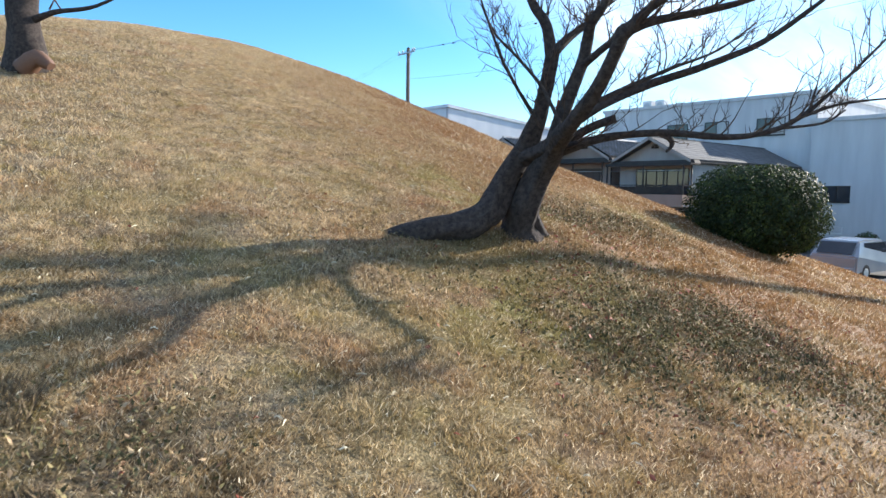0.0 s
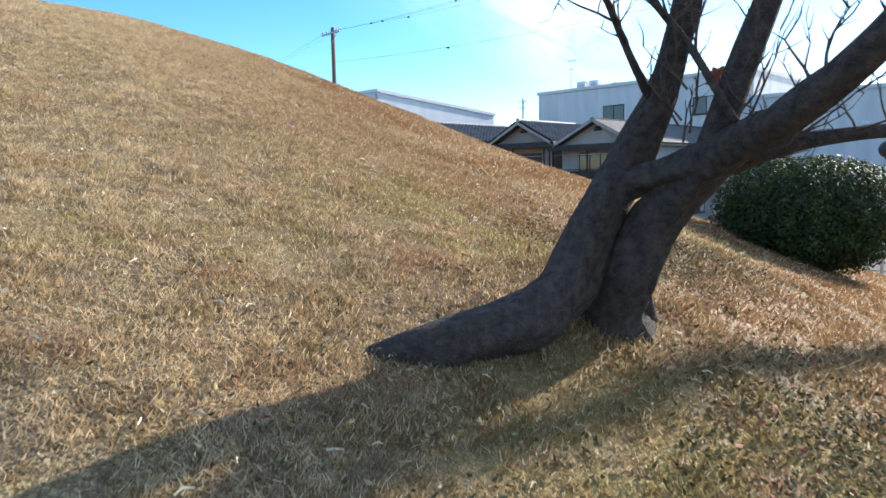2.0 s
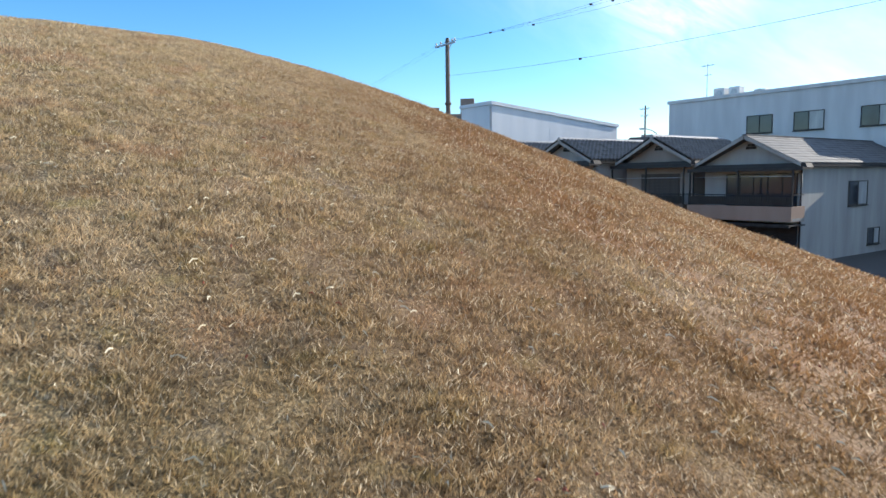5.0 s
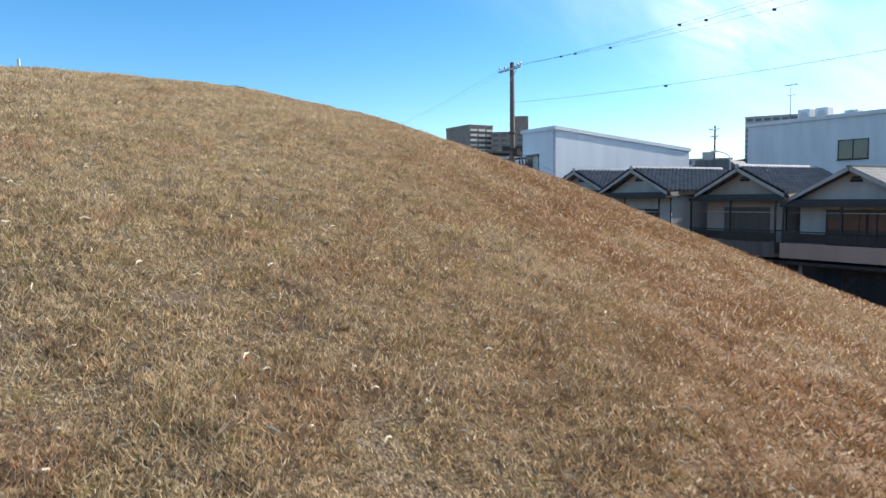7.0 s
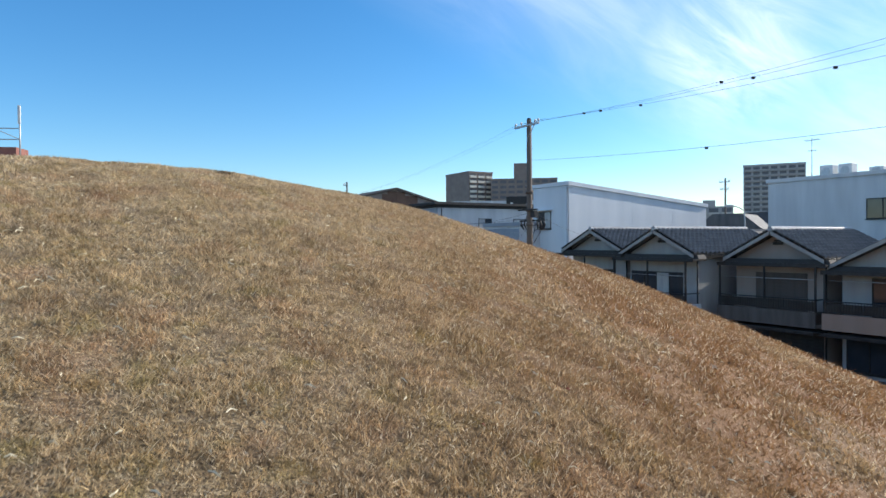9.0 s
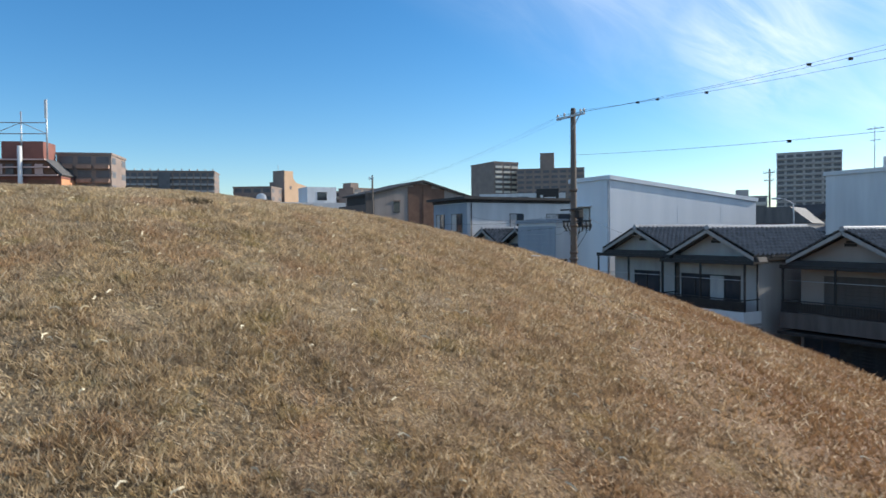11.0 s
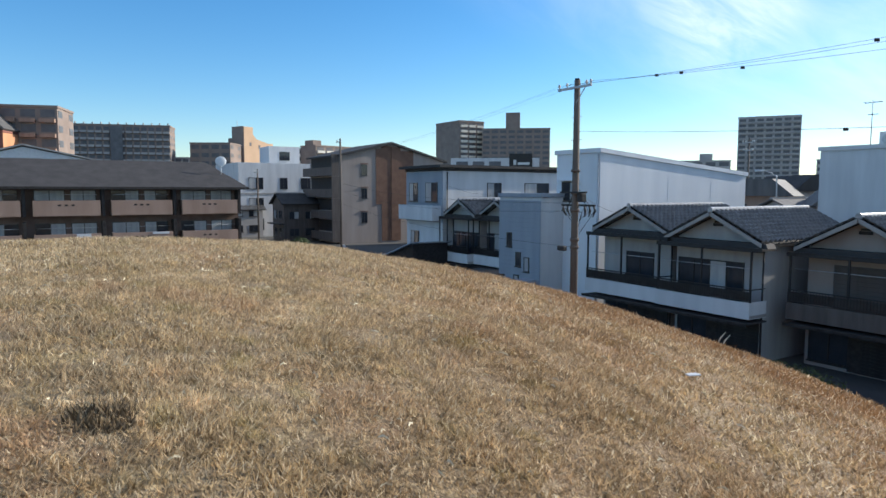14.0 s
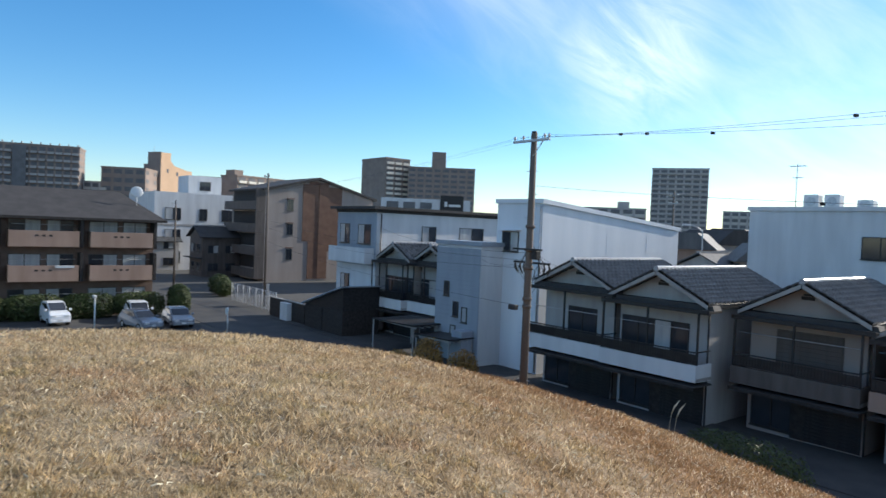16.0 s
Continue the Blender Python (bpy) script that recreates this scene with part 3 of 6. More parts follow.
def railing(parent, x0, x1, y, z, h, material="rail", step=0.13, flank=0.0):
    boxes = [(x0, x1, y - 0.025, y + 0.025, z + h - 0.05, z + h), (x0, x1, y - 0.02, y + 0.02, z + 0.05, z + 0.09)]
    r = part("railing", B(*boxes), M[material], parent)
    n = int((x1 - x0) / step)
    me = mesh_from("baluster", B((-0.011, 0.011, -0.011, 0.011, 0, h - 0.05)), M[material])
    for k in range(n + 1):
        part("baluster", me, None, r, m=pose(x0 + (x1 - x0) * k / n, y, z))
    part("rail_panel", B((x0 + 0.02, x1 - 0.02, y + 0.03, y + 0.04, z + 0.06, z + h - 0.12)), M["smoke"], r, "smoked infill panel")
    if flank:
        part("end_rail", B((x1 - 0.02, x1 + 0.02, y, y + flank, z + h - 0.05, z + h)), M[material], r)


def gabled_house(s, w, half, apex, eave, depth, label, tiled=True, wall="offwhite", balcony=True, parapet="white", flank_windows=(), wide_left=0.0, openings=((-1.0, 1.6, "dark"),), garage=True):
    """A two-storey house whose gable and balcony face the street; local y = 0 is the gable's rake edge."""
    h = street_thing("house", s, w, label, "house", "row of two-storey houses")
    yw, L = 0.75, half - 0.3
    slope = (apex - eave) / half
    ez = apex - slope * L
    part("wall", prism([(-L, 0), (L, 0), (L, ez - 0.14), (0, apex - 0.16), (-L, ez - 0.14)], yw, depth), M[wall], h)
    # roof slabs
    for sgn in (-1, 1):
        hw = half + (wide_left if sgn < 0 else 0)
        e2 = apex - slope * hw
        n = Vector((slope * sgn, 0, 1)).normalized() * 0.1
        part("roof", prism([(0, apex), (sgn * hw, e2), (sgn * hw - n.x, e2 - n.z), (0, apex - 0.11)], 0.04, depth + 0.4), M["tile" if tiled else "slate"], h)
        if tiled:
            tiled_slope(h, sgn * hw, e2, sgn * 0.06, apex - slope * 0.06, 0.02, depth + 0.42, single=sgn > 0 and abs(s) < 10)
        else:
            for k in range(10):
                t0, t1 = k / 10, (k + 1) / 10
                x0, x1 = sgn * hw * t0, sgn * hw * t1
                part("slate_course", prism([(x0, apex - slope * abs(x0) + 0.012), (x1, apex - slope * abs(x1) + 0.03), (x1, apex - slope * abs(x1) + 0.008), (x0, apex - slope * abs(x0) + 0.002)], 0.0, depth + 0.42), M["slate"], h)
        part("bargeboard", prism([(sgn * 0.02, apex - 0.02), (sgn * (hw + 0.02), e2 - 0.02), (sgn * (hw + 0.02), e2 - 0.2), (sgn * 0.02, apex - 0.22)], -0.03, 0.036), M["conc"], h, "pale weathered board under the roof edge")
        part("gutter", B((sgn * hw - 0.06, sgn * hw + 0.06, 0.1, depth + 0.3, e2 - 0.2, e2 - 0.1)), M["rail"], h)
    ridge(h, 0, apex, 0.0, depth + 0.4) if tiled else part("ridge_strip", B((-0.12, 0.12, 0, depth + 0.42, apex - 0.03, apex + 0.05)), M["slate"], h)
    part("gable_vent", B((-0.28, 0.28, yw - 0.05, yw + 0.02, apex - 0.75, apex - 0.6), (-0.2, 0.2, yw - 0.05, yw + 0.02, apex - 0.58, apex - 0.48)), M["dark"], h)
    # pent roof over the upper windows
    zp = eave - 0.35
    part("pent_roof", prism([(-half - 0.1, zp), (half + 0.3, zp), (half + 0.3, zp + 0.1), (-half - 0.1, zp + 0.1)], -0.35, yw + 0.02), M["dark"], h, "dark brown pent roof over the balcony")
    part("pent_roof_fascia", B((-half - 0.12, half + 0.32, -0.4, -0.33, zp - 0.06, zp + 0.14)), M["rail"], h)
    part("pent_roof_slope", prism([(-half - 0.1, zp + 0.1), (half + 0.3, zp + 0.1), (half + 0.2, zp + 0.32), (-half, zp + 0.32)], 0.1, yw), M["roofdark"], h)
    for a0, a1, kind in openings:
        if kind == "shutter":
            sh = part("rain_shutter", B((a0 - 0.05, a1 + 0.05, yw - 0.05, yw - 0.003, 2.65, 4.85)), M["shutter"], h, "closed brown rain shutter")
            slat = mesh_from("slat", B((a0, a1, yw - 0.075, yw - 0.053, 0, 0.17), bevel=0.006), M["shutter"])
            for k in range(11):
                part("slat", slat, None, sh, m=pose(0, 0, 2.7 + k * 0.19))
        else:
            n = max(2, round((a1 - a0) / 0.85))
            window(h, "F", yw, (a0 + a1) / 2, 2.6, a1 - a0, 2.15, n, (n // 2,) if kind == "lace" else (), "rail")
    window(h, "F", yw, -0.55 * L, 0.25, 0.75 * L, 1.9, 2, (), "rail")
    if garage:
        gs = part("garage_shutter", B((0.03 * L, 0.97 * L, yw - 0.05, yw - 0.004, 0.06, 2.04)), M["rail"], h, "dark corrugated shutter, closed")
        slat = mesh_from("slat", B((0.05 * L, 0.95 * L, yw - 0.07, yw - 0.053, 0, 0.14), bevel=0.006), M["rail"])
        for k in range(12):
            part("slat", slat, None, gs, m=pose(0, 0, 0.1 + k * 0.16))
        part("canopy", prism([(-half + 0.2, 2.05), (half, 2.05), (half, 2.12), (-half + 0.2, 2.12)], -0.9, yw), M["roofdark"], h, "dark corrugated canopy over the ground floor")
        part("canopy_edge", B((-half + 0.15, half + 0.05, -0.96, -0.88, 2.0, 2.14)), M["dark"], h)
        part("door", B((-0.05 * L - 0.35, -0.05 * L + 0.25, yw - 0.06, yw - 0.003, 0.06, 2.0), bevel=0.01), M["dark"], h)
    if balcony:
        part("balcony_floor", B((-half + 0.05, half - 0.05, -0.55, yw - 0.003, 2.3, 2.45)), M["conc"], h)
        part("parapet", B((-half + 0.05, half - 0.05, -0.6, -0.48, 2.28, 3.05), (half - 0.16, half - 0.051, -0.477, yw - 0.004, 2.28, 3.05), (-half + 0.051, -half + 0.16, -0.477, yw - 0.004, 2.28, 3.05)), M[parapet], h, "plain rendered balcony parapet")
        railing(h, -half + 0.1, half - 0.1, -0.54, 3.05, 0.62, flank=1.2)
        for x in (-half + 0.12, -0.02, half - 0.12):
            part("post", B((x - 0.04, x + 0.04, -0.5, -0.42, 3.05, zp)), M["rail"], h)
        part("laundry_pole", tube(bmesh.new(), [(-half + 0.2, -0.2, 4.6), (half - 0.2, -0.2, 4.6)], [0.018, 0.018], 6), M["steel"], h)
    part("downpipe", tube(bmesh.new(), [(L + 0.06, yw - 0.06, ez - 0.2), (L + 0.06, yw - 0.06, 0.05)], [0.045, 0.045], 8), M["rail"], h)
    for (a, z, ww, hh) in flank_windows:
        window(h, "R", L, a, z, ww, hh, 2, (1,))
    return h


# ---- the houses along the street ----
gabled_house(-5.4, 0.1, 2.75, 7.3, 6.0, 8.2, "two-storey house with grey tiled gable roof and dark balcony", openings=((-0.7, 1.3, "dark"),))
gabled_house(0.0, -0.1, 2.75, 7.2, 5.8, 8.4, "two-storey house with tiled gable, white parapet and lace-curtained windows", openings=((-2.3, 1.5, "lace"),))
# shutter brown on this parapet puts the concrete's shade into its colour
gabled_house(6.0, 1.8, 2.75, 7.05, 5.6, 7.5, "shadowed two-storey house with tiled gable and grey balcony", parapet="shutter", wall="beige", openings=((-1.2, 1.5, "shutter"),))
gabled_house(12.0, 1.8, 3.05, 6.85, 5.3, 15.2, "two-storey house with grey cement slate roof and pale side wall", tiled=False, parapet="parapet", openings=((-1.4, 2.6, "dark"),),
             flank_windows=((7.3, 2.9, 2.4, 1.4), (9.6, 0.5, 1.6, 1.0)))
gabled_house(-25.6, 2.0, 2.3, 7.4, 6.2, 7.0, "dark two-storey timber house with tiled gable roof", openings=((-1.9, 1.9, "dark"),))
gabled_house(-21.4, 2.6, 2.3, 7.4, 6.2, 7.0, "narrow dark two-storey house with tiled gable roof", openings=((-1.9, 1.0, "lace"),))


def slab_building(name, s0, s1, w0, w1, top, label, wall, category="building", z_back=None, roof="conc", coping="pale"):
    """A flat or single-pitch building on the street's grid; local origin at its front left corner."""
    h = street_thing(name, s0, w0, label, category)
    d, wd = w1 - w0, s1 - s0
    zb = top if z_back is None else z_back
    bm = bmesh.new()
    v = [bm.verts.new(c) for c in ((0, 0, 0), (wd, 0, 0), (wd, d, 0), (0, d, 0), (0, 0, top), (wd, 0, top), (wd, d, zb), (0, d, zb))]
    for f in ((3, 2, 1, 0), (4, 5, 6, 7), (0, 1, 5, 4), (1, 2, 6, 5), (2, 3, 7, 6), (3, 0, 4, 7)):
        bm.faces.new([v[k] for k in f])
    part("wall", bm, M[wall], h)
    bm = bmesh.new()
    o = 0.12
    v = [bm.verts.new(c) for c in ((-o, -o, top + 0.003), (wd + o, -o, top + 0.003), (wd + o, d + o, zb + 0.003), (-o, d + o, zb + 0.003),
                                   (-o, -o, top + 0.28), (wd + o, -o, top + 0.28), (wd + o, d + o, zb + 0.28), (-o, d + o, zb + 0.28))]
    for f in ((3, 2, 1, 0), (4, 5, 6, 7), (0, 1, 5, 4), (1, 2, 6, 5), (2, 3, 7, 6), (3, 0, 4, 7)):
        bm.faces.new([v[k] for k in f])
    part("roof", bm, M[coping], h)
    return h


# pale steel-clad workshop with a single-pitch roof
work = slab_building("workshop", -13.4, -9.4, 1.9, 17.0, 10.6, "tall pale steel-clad workshop with a sloping roof edge", "pale", z_back=9.3)
for k in range(2):
    part("cladding_seam", B((4.0, 4.008, 6.4 + k * 4.6, 6.42 + k * 4.6, 0.1, 8.9)), M["pale"], work)
window(work, "F", 0, 1.3, 7.5, 1.5, 1.3, 2, (1,))
part("window_hood", B((0.4, 2.2, -0.4, 0, 8.85, 8.92)), M["pale"], work)
part("downpipe", tube(bmesh.new(), [(3.9, -0.08, 10.5), (3.9, -0.08, 0.1)], [0.05, 0.05], 8), M["steel"], work)
# narrow grey annex in front of it
annex = slab_building("annex", -17.2, -12.7, 0.0, 1.9, 7.75, "narrow three-storey annex, grey siding front and white flank", "white", coping="grey")
part("siding", B(*[(0.0, 4.44, -0.05 - 0.006 * (k % 2), -0.003, 0.05 + k * 0.3, 0.345 + k * 0.3) for k in range(25)]), M["grey"], annex, "blue-grey horizontal siding")
for a, z in ((1.2, 4.3), (2.2, 3.0), (3.1, 2.7), (2.0, 1.4)):
    window(annex, "F", -0.06, a, z, 0.55, 1.0, 1, (0,) if z < 3 else ())
part("air_unit", B((3.1, 4.1, -1.1, -0.1, 0.0, 2.3), bevel=0.03), M["grey"], annex)
# three-storey house with a flat dark roof
flat = slab_building("flat_roofed_house", -34.4, -28.0, 2.0, 20.0, 9.9, "three-storey white house with dark flat roof and corner balcony", "white", coping="roofdark")
part("roof_edge", B((-0.5, 6.9, -0.6, 18.3, 10.18, 10.42)), M["roofdark"], flat)
part("front_cladding", B((0.02, 6.38, -0.06, -0.003, 5.4, 9.85)), M["grey"], flat)
for a, z, ww, hh in ((1.4, 7.2, 1.6, 1.7), (4.6, 7.2, 2.0, 1.7), (1.6, 2.9, 1.4, 1.6)):
    window(flat, "F", -0.06, a, z, ww, hh, 2, (0,))
part("balcony", B((0.2, 6.2, -1.0, -0.9, 5.6, 6.9), (0.2, 6.2, -0.9, -0.07, 5.55, 5.7), (6.08, 6.198, -0.897, -0.07, 5.7, 6.9)), M["white"], flat, "white and grey balcony front")
for a, ww in ((5.5, 1.6), (10.5, 3.0)):
    window(flat, "R", 6.4, a, 7.3, ww, 1.6, 2, (0,))
part("downpipe", tube(bmesh.new(), [(6.46, 0.4, 9.8), (6.46, 0.4, 0.1)], [0.05, 0.05], 8), M["rail"], flat)

# large white commercial building behind the row
big = slab_building("commercial_building", -4.5, 15.6, 18.0, 40.0, 10.95, "large white rendered commercial building with dark framed windows", "white", coping="white")
for a0, a1 in ((2.7, 4.8), (6.4, 8.6), (11.0, 13.3)):
    window(big, "F", 0, (a0 + a1) / 2 + 4.5, 7.95, a1 - a0, 1.4, 2, (1,) if a0 > 6 else (), "rail")
for k, (x, y) in enumerate(((2.3, 3.0), (3.6, 3.2), (5.4, 4.0))):
    u = part("rooftop_unit", B((x, x + 1.0, y, y + 0.8, 11.23, 12.25 if k < 2 else 11.9), bevel=0.03), M["plastic"], big, "grey rooftop air-conditioning unit")
    part("fan_grille", tube(bmesh.new(), [(x + 0.5, y + 0.004, 11.75 if k < 2 else 11.6), (x + 0.5, y - 0.03, 11.75 if k < 2 else 11.6)], [0.33, 0.33], 14), M["steel"], u)
part("aerial", tube(bmesh.new(), [(2.0, 2.5, 11.2), (2.0, 2.5, 14.4)], [0.03, 0.02], 6), M["rail"], big)
part("aerial_boom", B((1.5, 2.6, 2.49, 2.51, 14.2, 14.24)), M["rail"], big)
for q in (1.55, 1.8, 2.2, 2.5):
    part("aerial_element", B((q - 0.01, q + 0.01, 2.2, 2.8, 14.245, 14.265)), M["rail"], big)
part("aerial_boom", B((1.7, 2.4, 2.49, 2.51, 13.4, 13.44)), M["rail"], big)
part("downpipe", tube(bmesh.new(), [(20.2, -0.08, 10.8), (20.2, -0.08, 8.9)], [0.06, 0.06], 8), M["steel"], big)
wing = slab_building("commercial_wing", 15.6, 42.0, 17.4, 38.0, 8.7, "lower white rendered wing of the commercial building", "white", coping="white")
window(wing, "F", 0, 2.0, 2.7, 1.9, 1.2, 2, (), "rail")
window(wing, "F", 0, 11.0, 0.6, 2.2, 1.8, 2, ())
part("wall_lamp", B((7.6, 8.1, -0.35, 0, 6.3, 6.55), bevel=0.04), M["plastic"], wing)
part("skirting_band", B((6.0, 26.0, -0.05, -0.002, 0.1, 1.7)), M["conc"], wing)
window(wing, "F", 0, 16.5, 3.9, 2.2, 1.4, 2, ())

# ---- the brown apartment block beyond the mound ----
# local x runs along its facade, y away from the camera's side
fx, fy = at(-45.0, -34.4)
brown = thing("apartment_block", fx, fy, 0, STREET + 90, "three-storey brown tiled apartment block with dark slate roof", "apartment block")
BW = 23.4
part("wall", B((0, BW, 0.0, 9.0, 0, 8.55)), M["brown"], brown)
roof = bmesh.new()
v = [roof.verts.new(c) for c in ((-0.5, -1.5, 8.45), (BW + 0.7, -1.5, 8.45), (BW + 0.7, 10.2, 8.45), (-0.5, 10.2, 8.45), (-0.3, 4.4, 11.0), (BW - 2.0, 4.4, 11.0))]
for f in ((3, 2, 1, 0), (0, 1, 5, 4), (1, 2, 5), (2, 3, 4, 5), (3, 0, 4)):
    roof.faces.new([v[k] for k in f])
part("roof", roof, M["roofdark"], brown)
part("eave_board", B((-0.52, BW + 0.72, -1.56, -1.46, 8.25, 8.47)), M["dark"], brown)
part("eave_soffit", B((-0.5, BW + 0.7, -1.45, -0.004, 8.3, 8.44)), M["dark"], brown)
for k in range(4):
    x0 = k * 5.85 + 0.25
    for j, zb in enumerate((0.3, 3.2, 6.05)):
        if j:
            bal = part("balcony", B((x0 + 0.2, x0 + 5.2, -1.35, -1.2, zb - 0.05, zb + 1.25), (x0 + 0.2, x0 + 5.2, -1.2, -0.003, zb - 0.1, zb + 0.08),
                                    (x0 + 0.2, x0 + 0.32, -1.197, -0.003, zb, zb + 1.25), (x0 + 5.08, x0 + 5.2, -1.197, -0.003, zb, zb + 1.25)), M["parapet"], brown, "tan rendered balcony parapet")
            for q in range(3):
                part("drain_slot", B((x0 + 2.0 + q * 0.5, x0 + 2.25 + q * 0.5, -1.362, -1.345, zb + 0.78, zb + 0.92)), M["dark"], bal)
            part("divider", B((x0 + 5.3, x0 + 5.55, -1.25, -0.003, zb - 0.1, zb + 2.3)), M["dark"], brown)
        window(brown, "F", 0, x0 + 1.45, zb + 0.15, 2.3, 2.0, 2, (0, 1) if (k + j) % 2 else (1,), sill=False)
        window(brown, "F", 0, x0 + 4.0, zb + 0.15, 2.0, 2.0, 2, (0, 1) if k % 2 else (0,), sill=False)
        part("laundry_bar", tube(bmesh.new(), [(x0 + 0.4, -0.9, zb + 1.75), (x0 + 5.0, -0.9, zb + 1.75)], [0.02, 0.02], 6), M["steel"], brown)
part("laundry", B((9.4, 10.5, -1.4, -1.36, 3.9, 4.45)), M["white"], brown, "white towel hung over the parapet")
part("laundry", B((15.4, 16.8, -1.4, -1.36, 4.25, 4.45)), M["white"], brown)
dish = bmesh.new()
bmesh.ops.create_uvsphere(dish, u_segments=20, v_segments=10, radius=0.62, matrix=Matrix.Diagonal((0.85, 0.16, 0.85, 1)))
dish_ob = thing("satellite_dish", *at(-46.3, -12.2), 9.4, STREET + 75, "white satellite dish on the apartment roof", "satellite dish")
part("bowl", dish, M["plastic"], dish_ob, m=pose(0, 0, 1.6, -20))
part("mast", tube(bmesh.new(), [(0, 0.2, -0.2), (0, 0.2, 1.3)], [0.04, 0.04], 8), M["steel"], dish_ob)

# beige four-storey apartment house with gabled end
bx_, by_ = -31.0, 117.0
beige = thing("gabled_apartments", bx_, by_, 0, STREET + 90, "four-storey beige apartment house with brown tiled bands", "apartment block")
part("wall", prism([(0, 0), (18.3, 0), (18.3, 13.0), (8.5, 15.6), (0, 13.6)], 0, 12.5), M["beige"], beige)
part("roof", prism([(-0.5, 13.55), (8.5, 15.75), (18.8, 13.0), (18.8, 12.7), (8.5, 15.4), (-0.5, 13.25)], -0.5, 13.0), M["roofdark"], beige)
part("tile_band", B((6.9, 8.6, -0.08, -0.003, 0.3, 15.1), (5.9, 6.9, -0.08, -0.003, 6.0, 14.6)), M["choc"], beige, "brown tiled vertical band")
part("tile_band", B((8.6, 10.2, -0.16, -0.003, 0.3, 15.0)), M["choc"], beige)
part("tile_band", B((10.2, 12.6, -0.07, -0.003, 4.5, 14.4)), M["choc"], beige)
for z in (3.2, 6.9, 10.5):
    window(beige, "F", 0, 3.9, z, 1.0, 1.6, 2)
    part("window_hood", B((3.3, 4.5, -0.16, -0.004, z + 1.72, z + 1.84)), M["choc"], beige)
for j in range(4):
    z = 0.4 + j * 3.3
    # balconies coloured dark for their shade; dark sheets stand for the shaded recesses
    part("balcony", B((-1.4, -0.003, 0.3, 12.2, z + 0.1, z + 0.3), (-1.4, -1.28, 0.3, 12.2, z + 0.3, z + 1.4)), M["shutter"], beige)
    part("balcony_recess", B((-0.03, -0.002, 0.6, 11.9, z + 1.4, z + 3.2)), M["dark"], beige)
    part("balcony_end_wall", B((-1.4, -0.003, 0.0, 0.28, z, z + 3.28)), M["shutter"], beige)

# ---- utility poles and wires ----
def utility_pole(x, y, h, label, arms=((0.3, 1.9),), turn=0.0, gear=False, r=0.175):
    p = thing("utility_pole", x, y, float(ground_z(x, y)) - 0.05, STREET + turn, label, "utility pole", "utility poles")
    part("shaft", tube(bmesh.new(), [(0, 0, 0), (0, 0, h)], [r, r * 0.68], 14), M["pole"], p)
    part("cap", tube(bmesh.new(), [(0, 0, h), (0, 0, h + 0.08)], [r * 0.66, r * 0.5], 12), M["rail"], p)
    for drop, wd in arms:
        a = part("crossarm", B((-wd / 2, wd / 2, -0.2, -0.12, h - drop - 0.05, h - drop + 0.05), bevel=0.008), M["steel"], p)
        for q in (-0.46, -0.22, 0.36, 0.48):
            part("insulator", tube(bmesh.new(), [(q * wd, -0.16, h - drop + 0.05), (q * wd, -0.16, h - drop + 0.1), (q * wd, -0.16, h - drop + 0.12), (q * wd, -0.16, h - drop + 0.22)], [0.025, 0.025, 0.06, 0.04], 8), M["plastic"], a)
        part("brace", tube(bmesh.new(), [(0.1, -0.14, h - drop - 0.6), (wd * 0.33, -0.16, h - drop - 0.03)], [0.02, 0.02], 5), M["steel"], p)
    if gear:
        for zz in np.arange(2.2, h - 1.2, 0.9):
            part("step_bolt", tube(bmesh.new(), [(-0.3, 0, zz), (0.3, 0, zz)], [0.012, 0.012], 5), M["steel"], p)
        for zz in (5.9, 6.2, 7.4, 8.1, 9.0):
            part("clamp_band", tube(bmesh.new(), [(0, 0, zz), (0, 0, zz + 0.12)], [r + 0.012, r + 0.012], 14), M["pole"], p)
        part("lower_arm", B((-0.95, 0.95, 0.12, 0.2, 7.62, 7.7), (-0.7, 0.8, -0.2, -0.12, 8.15, 8.22)), M["rail"], p)
        for q in (-0.85, -0.6, -0.4, 0.35, 0.6, 0.85):
            part("cable_dropper", tube(bmesh.new(), [(q, 0.16, 7.7), (q * 1.1, 0.2, 7.45), (q * 0.9, 0.24, 7.2)], [0.02, 0.05, 0.02], 6), M["cable"], p)
        part("junction_box", B((-0.95, -0.55, -0.1, 0.12, 5.75, 5.95), bevel=0.03), M["cable"], p)
        part("terminal_box", B((0.2, 0.5, -0.12, 0.15, 7.8, 8.15), bevel=0.03), M["cable"], p)
        for k in range(7):
            a = 0.9 * k
            loop = [(0.2 * math.cos(a), 0.1, 8.0 + 0.05 * k), ((0.5 + 0.08 * k) * math.cos(a), 0.22, 7.75 - 0.07 * k), ((0.7 + 0.05 * k) * math.cos(a + 0.4), 0.2, 7.45 - 0.05 * (k % 3)), (0.15 * math.cos(a), 0.15, 7.1 - 0.1 * k)]
            part("wire_loop", tube(bmesh.new(), *spline([(*q, 0.012) for q in loop], 5), 5), M["cable"], p)
    return p


